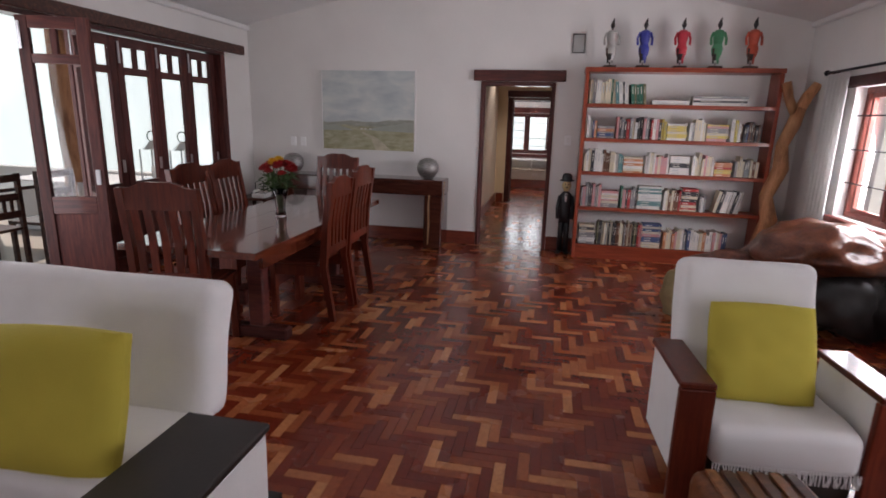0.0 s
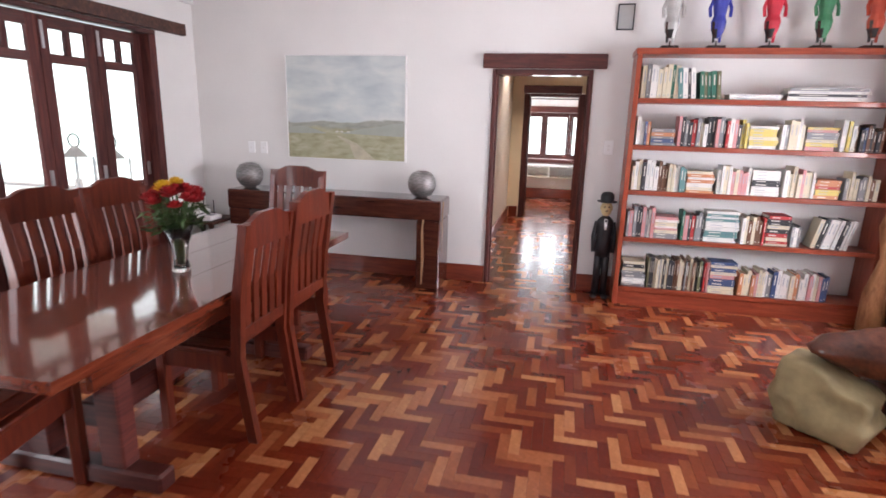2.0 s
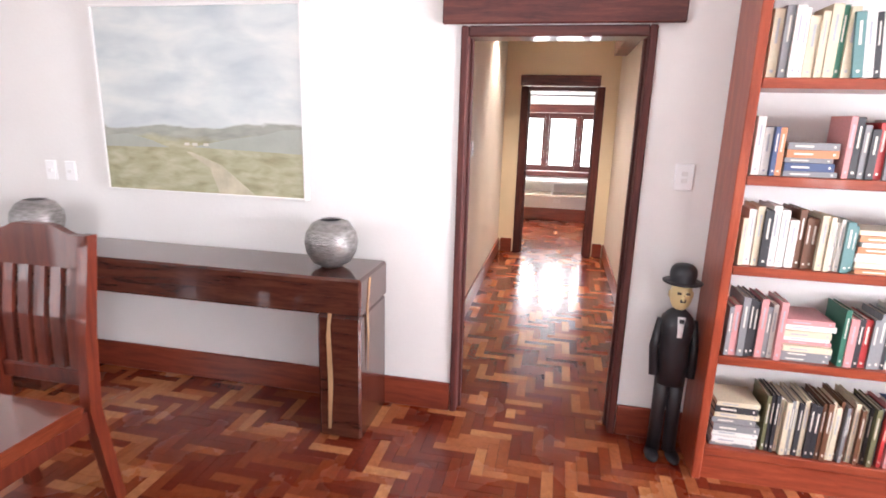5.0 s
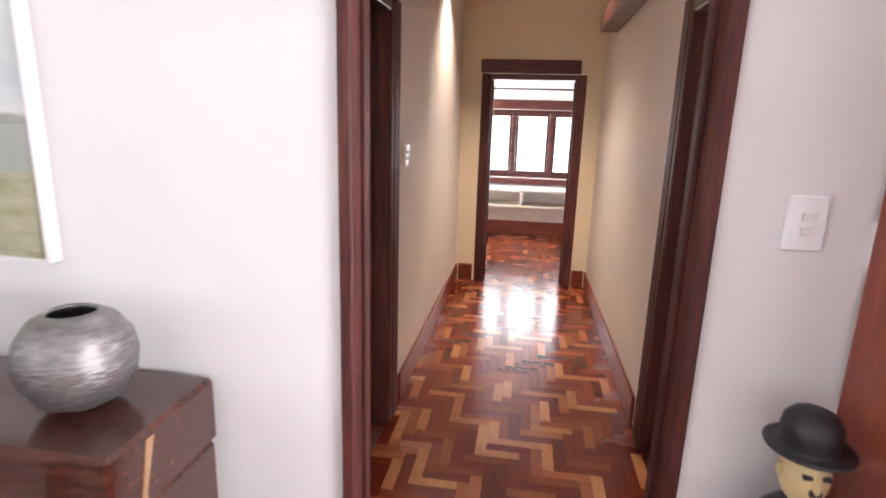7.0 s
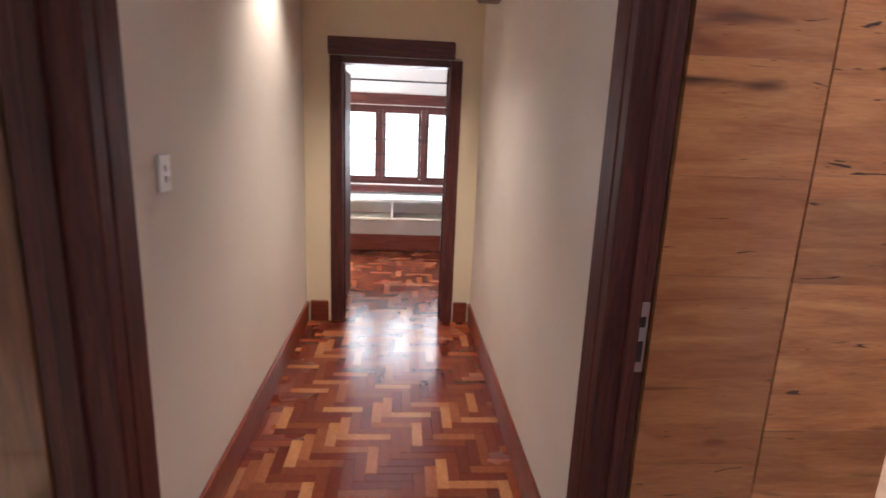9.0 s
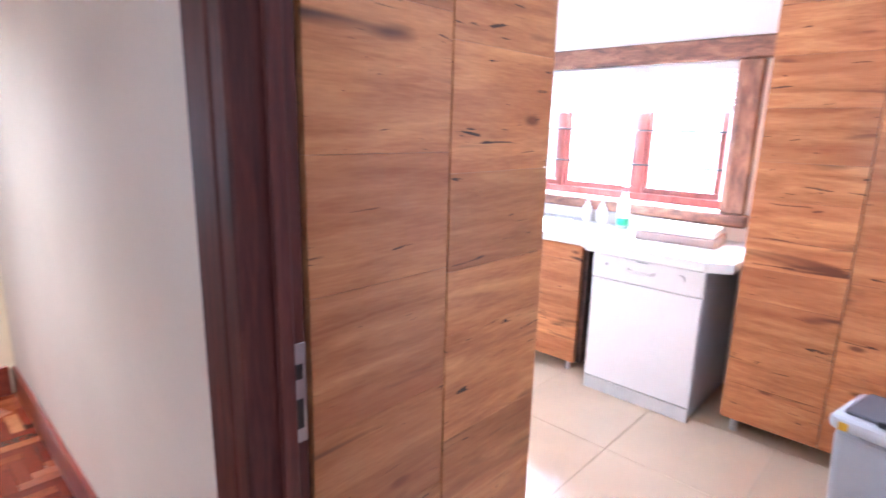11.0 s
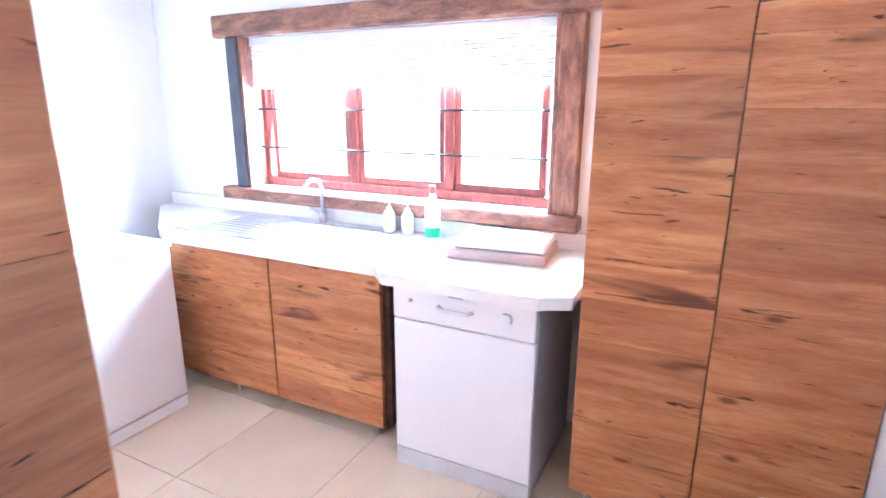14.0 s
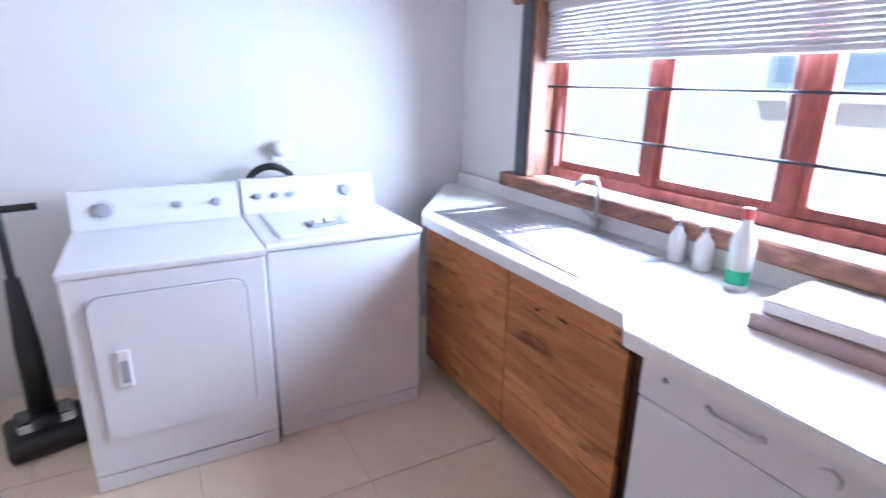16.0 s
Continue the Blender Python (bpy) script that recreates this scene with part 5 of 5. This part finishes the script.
# ---- passage ceiling lights ----
for hy in (9.75,):
    for hx in (-0.88, 0.0):
        dl = thing("downlight", "small white recessed ceiling downlight, lit", "light", hx, hy, 2.69, group="passage downlights")
        part("ring", lathe(bmesh.new(), [(0.05, 0.009), (0.05, 0.0), (0.04, 0.0), (0.038, 0.009)], 20, cap=False), PLASTIC, dl, smooth=True)


# ---- kitchen ----
def boards(parent, along, a0, a1, face, z0, z1, seed, splits, thick=0.022):
    """A cupboard door as level boards of uneven height, each a piece of its own."""
    rnd = random.Random(seed)
    zs = [z0]
    while zs[-1] < z1 - 0.22:
        zs.append(zs[-1] + rnd.uniform(*splits))
    if z1 - zs[-1] > 0.06:
        zs.append(z1)
    else:
        zs[-1] = z1
    d = part("door", B(a0, a1, face, face + thick * 0.6, z0, z1) if along == "x" else B(face, face + thick * 0.6, a0, a1, z0, z1), BROWNDOOR, parent)
    for s, t in zip(zs, zs[1:]):
        o = rnd.uniform(0, 0.0015)
        if along == "x":
            part("board", B(a0, a1, face - thick - o, face - 0.001, s + 0.0003, t - 0.0003, bevel=0.0006), PLANKX, d)
        else:
            part("board", B(face - thick - o, face - 0.001, a0, a1, s + 0.0003, t - 0.0003, bevel=0.0006), PLANKY, d)


tc1 = thing("tall_cupboard", "tall cupboard of oiled rustic boards beside the door", "cupboard")
part("body", B(0.316, 1.085, 8.03, 8.62, 0.12, 2.38), PLANKX, tc1)
boards(tc1, "x", 0.316, 0.684, 8.02, 0.12, 2.38, 5, (0.16, 0.3))
boards(tc1, "x", 0.69, 1.085, 8.02, 0.12, 2.38, 9, (0.16, 0.3))
for x in (0.42, 0.99):
    for y in (8.1, 8.55):
        part("foot", cyl(bmesh.new(), (x, y, 0), (x, y, 0.12), 0.018), STEEL, tc1)
tc2 = thing("tall_cupboard", "tall cupboard of oiled rustic boards beside the dishwasher", "cupboard")
part("body", B(2.66, 3.24, 6.965, 7.85, 0.1, 2.38), PLANKY, tc2)
boards(tc2, "y", 7.432, 7.85, 2.65, 0.1, 2.38, 12, (0.14, 0.26))
boards(tc2, "y", 6.965, 7.427, 2.65, 0.1, 2.38, 21, (0.14, 0.26))
for x in (2.72, 3.18):
    for y in (7.1, 7.8):
        part("foot", cyl(bmesh.new(), (x, y, 0), (x, y, 0.1), 0.018), STEEL, tc2)

bcab = thing("base_cabinet", "low sink cabinet of oiled rustic boards", "cabinet")
part("body", B(2.71, 3.23, 8.7, 10.12, 0.075, 0.848), SLEEPER, bcab)
boards(bcab, "y", 8.73, 9.37, 2.7, 0.075, 0.83, 31, (0.14, 0.22))
boards(bcab, "y", 9.38, 10.11, 2.7, 0.075, 0.83, 33, (0.14, 0.22))
for y in (8.8, 9.72):
    part("foot", cyl(bmesh.new(), (2.74, y, 0), (2.74, y, 0.075), 0.018), STEEL, bcab)
    part("foot", cyl(bmesh.new(), (3.18, y, 0), (3.18, y, 0.075), 0.018), STEEL, bcab)

# worktop with a step in its front edge and a clipped end
bm = bmesh.new()
outline = [(3.12, 10.74), (2.66, 10.13), (2.6, 10.02), (2.6, 8.7), (2.52, 8.62), (2.52, 7.98), (2.58, 7.87), (3.24, 7.87), (3.24, 10.74)]
lo = [bm.verts.new((x, y, 0.85)) for x, y in outline]
hi = [bm.verts.new((x, y, 0.9)) for x, y in outline]
bm.faces.new(list(reversed(lo))), bm.faces.new(hi)
for i in range(len(outline)):
    j = (i + 1) % len(outline)
    bm.faces.new((lo[i], lo[j], hi[j], hi[i]))
bmesh.ops.recalc_face_normals(bm, faces=bm.faces)
bmesh.ops.bevel(bm, geom=bm.edges[:], offset=0.004, segments=2, affect="EDGES")
wt = thing("worktop", "white stone worktop with a stepped front edge", "worktop")
part("slab", bm, STONETOP, wt)
part("upstand", B(3.215, 3.24, 7.87, 10.74, 0.9005, 0.98, bevel=0.003), STONETOP, wt)
sk = thing("sink", "inset stainless steel sink with a ribbed drainer", "sink", 2.95, 9.52, 0.9005)
sk.scale = (1.05, 1.15, 1)
for a, b, c, d in ((-0.25, 0.25, 0.4, 0.47), (-0.25, 0.25, -0.47, -0.43), (-0.25, -0.21, -0.43, 0.4), (0.17, 0.25, -0.43, 0.4)):
    part("rim", B(a, b, c, d, 0, 0.006, bevel=0.002), STEEL, sk)
part("drainer", B(-0.21, 0.17, 0.02, 0.4, 0, 0.003), STEEL, sk)
for i in range(8):
    part("rib", B(-0.18 + i * 0.044, -0.165 + i * 0.044, 0.05, 0.37, 0.003, 0.007, bevel=0.002), STEEL, sk)
part("bowl", B(-0.21, 0.17, -0.43, 0.015, 0.0, 0.0015), plain("sink_shade_steel", (0.6, 0.6, 0.61), 0.5, 1.0), sk)
part("bowl_ring", lathe(bmesh.new(), [(0.16, 0.0015), (0.165, 0.006), (0.17, 0.0015)], 28, (-0.02, -0.2, 0), False), STEEL, sk, smooth=True)
part("drain", cyl(bmesh.new(), (-0.02, -0.2, 0.0015), (-0.02, -0.2, 0.004), 0.035), STEEL, sk)
tp = thing("tap", "chrome swan-neck kitchen tap", "tap", 3.17, 9.42, 0.9005)
part("body", cyl(bmesh.new(), (0, 0, 0), (0, 0, 0.06), 0.024), STEEL, tp, smooth=True)
part("spout", tube(bmesh.new(), [(0, 0, 0.05), (0, 0, 0.2), (-0.03, 0, 0.24), (-0.09, 0, 0.25), (-0.14, 0, 0.22)], 0.012, 10), STEEL, tp, smooth=True)
part("lever", tube(bmesh.new(), [(0, 0.02, 0.05), (0, 0.06, 0.07), (0, 0.09, 0.08)], 0.008, 8), STEEL, tp, smooth=True)
bo = thing("soap_bottle", "clear dish soap bottle with green label and red cap", "bottle", 3.08, 8.68, 0.9005)
bo.scale = (1.1, 1.1, 1.18)
part("bottle", lathe(bmesh.new(), [(0.032, 0), (0.034, 0.02), (0.033, 0.14), (0.015, 0.19), (0.012, 0.2)], 18), plain("clear_plastic", (0.75, 0.78, 0.75), 0.2), bo, smooth=True)
part("label", lathe(bmesh.new(), [(0.0345, 0.02), (0.0345, 0.06)], 18, cap=False), plain("green_label", (0.03, 0.35, 0.16), 0.5), bo)
part("cap", cyl(bmesh.new(), (0, 0, 0.2), (0, 0, 0.23), 0.014), plain("red_cap", (0.5, 0.06, 0.05), 0.4), bo)
for y in (8.86, 8.97):
    dsp = thing("soap_dispenser", "white pump soap dispenser by the sink", "dispenser", 3.15, y, 0.9005)
    part("bottle", lathe(bmesh.new(), [(0.03, 0), (0.032, 0.01), (0.032, 0.1), (0.014, 0.125), (0.014, 0.135)], 16), PLASTIC, dsp, smooth=True)
    part("pump", tube(bmesh.new(), [(0, 0, 0.13), (0, 0, 0.165), (-0.04, 0, 0.165)], 0.006, 8), STEEL, dsp)
cbx = thing("flat_box", "flat pale carton lying on the worktop", "box", 3.0, 8.28, 0.9005, 6)
part("tray", B(-0.14, 0.17, -0.21, 0.22, 0, 0.045, bevel=0.004), plain("pinkish_card", (0.42, 0.33, 0.31), 0.7), cbx)
part("lid", B(-0.12, 0.17, -0.2, 0.2, 0.046, 0.085, bevel=0.006), PLASTIC, cbx)

dw = thing("dishwasher", "white freestanding dishwasher under the worktop", "dishwasher", 2.59, 8.3, 0)
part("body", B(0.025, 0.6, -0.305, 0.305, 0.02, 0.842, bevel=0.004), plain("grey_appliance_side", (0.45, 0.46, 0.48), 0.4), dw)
part("door", B(0, 0.0245, -0.305, 0.305, 0.085, 0.69, bevel=0.005), ENAMEL, dw)
part("control_panel", B(-0.004, 0.0245, -0.305, 0.305, 0.695, 0.835, bevel=0.006), ENAMEL, dw)
part("kick_plate", B(0.002, 0.0245, -0.305, 0.305, 0.0, 0.08, bevel=0.003), plain("pale_grey_plate", (0.6, 0.6, 0.6), 0.4), dw)
part("handle", tube(bmesh.new(), [(-0.005, -0.055, 0.775), (-0.022, -0.03, 0.768), (-0.022, 0.07, 0.768), (-0.005, 0.095, 0.775)], 0.008, 8), ENAMEL, dw, smooth=True)
part("dial", cyl(bmesh.new(), (-0.02, -0.19, 0.775), (-0.004, -0.19, 0.775), 0.022), ENAMEL, dw)
part("button", cyl(bmesh.new(), (-0.01, 0.22, 0.78), (-0.004, 0.22, 0.78), 0.008), GREYPL, dw)
part("badge", B(-0.0055, -0.0042, -0.01, 0.05, 0.82, 0.826), GREYPL, dw)

# washing machine and dryer
PALEGREY = plain("pale_grey_dial", (0.62, 0.63, 0.65), 0.35, vary=0.04)
for x0, name, label in ((1.12, "dryer", "white enamel tumble dryer with a square door"), (1.815, "washing_machine", "white enamel top-loading washing machine")):
    ap = thing(name, label, name.replace("_", " "), x0, 9.79 if name == "dryer" else 9.83, 0, 0, group="laundry machines")
    W = 0.685
    part("cabinet", B(0, W, 0.03, 0.66, 0.02, 0.868, bevel=0.006), ENAMEL, ap)
    part("front", B(0.002, W - 0.002, 0.0, 0.0295, 0.072, 0.866, bevel=0.01, seg=2), ENAMEL, ap)
    part("kick_plate", B(0.004, W - 0.004, 0.006, 0.0295, 0.0, 0.067, bevel=0.004), ENAMEL, ap)
    part("top", B(-0.003, W + 0.003, -0.012, 0.66, 0.8685, 0.9, bevel=0.01, seg=2), ENAMEL, ap)
    bm = extrude_outline(bmesh.new(), [(0.55, 0.9005), (0.6, 1.06), (0.66, 1.06), (0.66, 0.9005)], W - 0.01, "x")
    bmesh.ops.bevel(bm, geom=bm.edges[:], offset=0.006, segments=2, affect="EDGES")
    pn = part("console", bm, ENAMEL, ap)
    pn.location.x = 0.005
    knobs = ((0.13, 0.045), (0.42, 0.02), (0.58, 0.024)) if name == "dryer" else ((0.08, 0.02), (0.16, 0.02), (0.24, 0.02), (0.52, 0.04))
    tilt = Vector((0, -0.95, 0.3)).normalized()
    for kx, r in knobs:
        c = Vector((kx, 0.575, 0.98))
        k = part("knob", cyl(bmesh.new(), c - tilt * 0.004, c + tilt * 0.006, r, n=24), PALEGREY, ap, "pale grey dial ring")
        part("knob_grip", cyl(bmesh.new(), c + tilt * 0.0062, c + tilt * 0.024, r * 0.72, r * 0.6, 20), GREYPL, k, "grey knob")
    part("console_stripe", B(0.05, W - 0.06, -0.0006, 0.0006, 0, 0.003), GREYPL, ap).matrix_basis = pose(0, 0.5655, 0.947, -17)
    if name == "dryer":
        for nm, g, d0, d1, mt in (("door_gap", 0.0, -0.0002, -0.003, GREYPL), ("door", 0.006, -0.003, -0.016, ENAMEL)):
            r, pts = 0.05 - g, []
            for cx, cz, a0 in ((0.6 - 0.05, 0.792 - 0.05, 0), (0.07 + 0.05, 0.792 - 0.05, 90), (0.07 + 0.05, 0.228 + 0.05, 180), (0.6 - 0.05, 0.228 + 0.05, 270)):
                pts += [(cx + (0.056 - g) * math.cos(radians(a0 + k * 15)), cz + (0.056 - g) * math.sin(radians(a0 + k * 15))) for k in range(7)]
            part(nm, extrude_outline(bmesh.new(), pts, d1 - d0), mt, ap).location.y = d0
        part("door_handle", B(0.135, 0.18, -0.028, -0.0165, 0.44, 0.59, bevel=0.005), PLASTIC, ap)
        part("handle_recess", B(0.145, 0.17, -0.0292, -0.0282, 0.46, 0.55), GREYPL, ap)
    else:
        part("lid", B(0.07, W - 0.07, 0.05, 0.5, 0.9005, 0.91, bevel=0.005, seg=2), ENAMEL, ap)
pt = thing("soap_tray", "small white plastic tray on the washing machine", "tray", 2.12, 10.02, 0.9105, 8)
part("dish", B(-0.09, 0.09, -0.05, 0.05, 0, 0.012, bevel=0.005), GREYPL, pt)
part("peg", B(-0.07, -0.03, -0.03, 0.0, 0.0125, 0.03, bevel=0.004), PLASTIC, pt)
part("peg", B(-0.01, 0.03, -0.02, 0.02, 0.0125, 0.028, bevel=0.004), PLASTIC, pt)
wall_plate(2.1, KN, 1.15, 0, 1, "wall_socket", "white wall socket with a plug above the machines", 0.14, 0.11)
hz = single("drain_hose", tube(bmesh.new(), [(-0.15, 0, -0.92)] + [(-0.14 * math.cos(k * math.pi / 16), 0, 0.02 + 0.155 * math.sin(k * math.pi / 16)) for k in range(17)] + [(0.15, 0, -0.92)], 0.019, 12), BLACK, "black ribbed drain hose looped behind the washer", "hose", 2.0, 10.6, 0.92, smooth=True)
pg = thing("plug", "white round plug in the wall socket", "plug", 2.08, KN - 0.017, 1.17)
part("body", cyl(bmesh.new(), (0, 0, 0), (0, -0.05, 0), 0.045, 0.036, 20), PLASTIC, pg, smooth=True)
part("cable", tube(bmesh.new(), [(0, -0.04, -0.03), (0.01, -0.05, -0.1), (0.0, -0.04, -0.25)], 0.006, 8), PLASTIC, pg)
cord = single("hose", tube(bmesh.new(), [(0, 0, 0), (0, 0, 0.98)], 0.018, 8), BLACK, "black hose running down to the floor", "hose", 1.76, 10.55, 0)

# upright vacuum cleaner in the corner
vc = thing("vacuum_cleaner", "black upright vacuum cleaner leaning by the dryer", "vacuum cleaner", 0.9, 10.34, 0, 14)
part("floor_head", B(-0.15, 0.15, -0.2, 0.08, 0.0, 0.09, bevel=0.03, seg=3), BLACK, vc, smooth=True)
part("dust_bin", B(-0.11, 0.11, -0.13, 0.02, 0.0905, 0.14, bevel=0.02, seg=2), GLASS, vc, "clear grey dust bin")
part("body", tube(bmesh.new(), [(0, 0.03, 0.09), (0, 0.08, 0.4), (0, 0.12, 0.7)], 0.05, 12, [0.055, 0.05, 0.03]), BLACK, vc, smooth=True)
part("handle_pole", tube(bmesh.new(), [(0, 0.12, 0.7), (0, 0.16, 0.99)], 0.018, 8), BLACK, vc)
part("grip", cyl(bmesh.new(), (-0.14, 0.16, 0.99), (0.14, 0.16, 0.99), 0.016), BLACK, vc)

# waste bin
bn = thing("waste_bin", "grey plastic swing-lid waste bin on the floor", "bin", 2.04, 7.17, 0, -12)
bn.scale = (1, 0.95, 0.96)
bm = B(-0.13, 0.13, -0.15, 0.15, 0, 0.56, bevel=0.03, seg=3)
for v in bm.verts:
    k = 0.82 + 0.18 * v.co.z / 0.56
    v.co.x *= k
    v.co.y *= k
part("body", bm, GREYPL, bn)
part("rim", B(-0.145, 0.145, -0.165, 0.165, 0.5605, 0.62, bevel=0.025, seg=3), plain("pale_grey_plastic", (0.5, 0.53, 0.58), 0.4, vary=0.04), bn)
part("lid", B(-0.11, 0.12, -0.13, 0.13, 0.6205, 0.632, bevel=0.01, seg=2), DARKPL, bn, "dark grey lid")
part("catch", B(-0.13, -0.105, -0.03, 0.03, 0.6205, 0.64, bevel=0.006), BLACK, bn)
part("sticker", B(-0.1465, -0.1455, 0.1, 0.13, 0.57, 0.6), PETALY, bn)

# far room desk
dk = thing("desk", "long pale desk with an open shelf under the window", "desk", -0.4, 13.02, 0)
part("desktop", B(-0.95, 0.95, -0.22, 0.2, 0.68, 0.715, bevel=0.004), PLASTIC, dk)
part("shelf", B(-0.93, 0.93, -0.2, 0.2, 0.46, 0.49, bevel=0.004), plain("pale_desk_board", (0.6, 0.55, 0.45), 0.5), dk)
for x in (-0.93, -0.1, 0.9):
    part("divider", B(x, x + 0.03, -0.2, 0.2, 0.4905, 0.6795), PLASTIC, dk)
for x in (-0.93, 0.89):
    part("leg", B(x, x + 0.04, -0.2, 0.2, 0, 0.4595), PLASTIC, dk)

# veranda furniture and lanterns
for x, y in ((-4.86, 6.5), (-5.32, 6.5)):
    ln = thing("lantern", "clear glass candle lantern with a ring handle", "lantern", x, y, 0.661, group="veranda lanterns")
    ln.scale = (1.4, 1.4, 1.4)
    part("base", B(-0.09, 0.09, -0.09, 0.09, 0, 0.02, bevel=0.004), STEEL, ln)
    for sx in (-1, 1):
        for sy in (-1, 1):
            part("post", B(sx * 0.08 - 0.006, sx * 0.08 + 0.006, sy * 0.08 - 0.006, sy * 0.08 + 0.006, 0.02, 0.3), STEEL, ln)
    part("roof", lathe(bmesh.new(), [(0.12, 0.3), (0.05, 0.36), (0.02, 0.38)], 4), STEEL, ln)
    part("ring", tube(bmesh.new(), [(0.05 * math.cos(a * math.pi / 8), 0, 0.42 + 0.05 * math.sin(a * math.pi / 8)) for a in range(17)], 0.006, 6), IRON, ln)
    part("candle", cyl(bmesh.new(), (0, 0, 0.02), (0, 0, 0.13), 0.03), CURTAIN, ln)
vt = thing("veranda_table", "dark wooden veranda table with a blue cloth", "table", -6.3, 4.6, -0.02)
part("tabletop", B(-0.5, 0.5, -0.8, 0.8, 0.7, 0.74, bevel=0.005), SLEEPER, vt)
for sx in (-1, 1):
    for sy in (-1, 1):
        part("leg", B(sx * 0.44 - 0.035, sx * 0.44 + 0.035, sy * 0.74 - 0.035, sy * 0.74 + 0.035, 0, 0.7), SLEEPER, vt)
single("blue_cloth", B(-0.2, 0.2, -0.3, 0.3, 0, 0.015, bevel=0.005), plain("blue_cloth", (0.05, 0.25, 0.5), 0.8), "folded blue cloth on the veranda table", "cloth", -6.1, 4.5, 0.721)
vch = thing("veranda_chair", "dark wooden slatted veranda chair", "chair", -5.3, 4.14, -0.02, 90, group="veranda chairs")
part("seat", B(-0.22, 0.22, -0.2, 0.22, 0.42, 0.45, bevel=0.005), SLEEPER, vch)
for s in (-1, 1):
    part("leg", B(s * 0.2 - 0.02, s * 0.2 + 0.02, 0.17, 0.21, 0, 0.42), SLEEPER, vch)
    part("back_post", B(s * 0.2 - 0.02, s * 0.2 + 0.02, -0.22, -0.18, 0, 0.98), SLEEPER, vch)
for z in (0.55, 0.72, 0.9):
    part("back_rail", B(-0.18, 0.18, -0.21, -0.19, z, z + 0.07), SLEEPER, vch)
for i in range(4):
    part("back_slat", B(-0.13 + i * 0.075, -0.1 + i * 0.075, -0.207, -0.193, 0.62, 0.72), SLEEPER, vch)
copy_thing(vch, pose(-5.3, 4.75, -0.02, 0, 0, 90))
copy_thing(vch, pose(-7.0, 4.4, -0.02, 0, 0, -90))

bu = thing("bucket", "small blue plastic bucket on the veranda floor", "bucket", -4.92, 4.6, -0.02)
part("pail", lathe(bmesh.new(), [(0.08, 0), (0.11, 0.22), (0.118, 0.225), (0.118, 0.235), (0.106, 0.235), (0.076, 0.01), (0.001, 0.008)], 24), plain("blue_plastic", (0.12, 0.3, 0.55), 0.4), bu, smooth=True)
part("handle", tube(bmesh.new(), [(0.115 * math.cos(k * math.pi / 12), 0.0, 0.228 + 0.09 * math.sin(k * math.pi / 12)) for k in range(13)], 0.004, 6), STEEL, bu)


# ---- floor pieces ----
def herringbone(parent, x0, x1, y0, y1, near=None, w=0.054, seed=1):
    """Blocks of 4 to 1 laid in herringbone; those in the near stretch are objects, the rest one joined sheet."""
    rnd = random.Random(seed)
    n, L = 4, 4 * w
    g = 0.0003
    shared = {}

    def block(dx, dy):
        if (dx, dy) not in shared:
            shared[dx, dy] = mesh_of("parquet_block", B(0, dx, 0, dy, -0.006, 0.0, bevel=0.0008), PARQUET)
        return shared[dx, dy]
    verts, faces = [], []
    count = 0
    nx, ny = int((x1 - x0) / w) + 9, int((y1 - y0) / w) + 9
    for j in range(-5, ny):
        for i in range(-5, nx):
            r = (i - j) % (2 * n)
            if r == 0:
                a0, b0, a1, b1 = i, j, i + n, j + 1
            elif r == 2 * n - 1:
                a0, b0, a1, b1 = i, j, i + 1, j + n
            else:
                continue
            p, q, s, t = (max(x0, x0 + a0 * w), min(x1, x0 + a1 * w), max(y0, y0 + b0 * w), min(y1, y0 + b1 * w))
            if q - p < 0.004 or t - s < 0.004:
                continue
            whole = abs((q - p) * (t - s) - w * L) < 1e-6
            if near and whole and count < 300 and near[0] < p < near[1] and near[2] < s < near[3]:
                ob = new("parquet_block", block(round(q - p - 2 * g, 5), round(t - s - 2 * g, 5)))
                ob.location = (p + g, s + g, rnd.uniform(-0.0003, 0.0003))
                ob.parent = parent
                count += 1
                continue
            dz, k = rnd.uniform(-0.0003, 0.0003), len(verts)
            p, q, s, t = p + g, q - g, s + g, t - g
            e = 0.0005
            verts += [(p, s, -0.005), (q, s, -0.005), (q, t, -0.005), (p, t, -0.005), (p + e, s + e, dz), (q - e, s + e, dz), (q - e, t - e, dz), (p + e, t - e, dz)]
            faces += [(k + 4, k + 5, k + 6, k + 7)] + [(k + a, k + (a + 1) % 4, k + 4 + (a + 1) % 4, k + 4 + a) for a in range(4)]
    me = bpy.data.meshes.new("parquet_blocks")
    me.from_pydata(verts, [], faces)
    me.materials.append(PARQUET)
    ob = new("parquet_blocks", me)
    ob.parent = parent
    tagged(ob, kind="stuff")


herringbone(floor_living, -4.0, 2.65, -4.0, 6.9, (-1.3, 0.6, 3.2, 6.6), seed=2)
herringbone(floor_hall, -1.1, 0.2, 6.9, 10.86, (-1.0, 0.2, 7.0, 10.8), seed=3)
herringbone(floor_far, -2.9, 1.9, 10.86, 13.3, seed=4)
tm = mesh_of("floor_tile", B(0.0015, 0.5985, 0.0015, 0.5985, -0.005, 0, bevel=0.001), TILE)
for i in range(5):
    for j in range(7):
        ob = new("floor_tile", tm)
        ob.location = (0.27 + i * 0.6, 6.99 + j * 0.6, 0)
        ob.parent = floor_kitchen
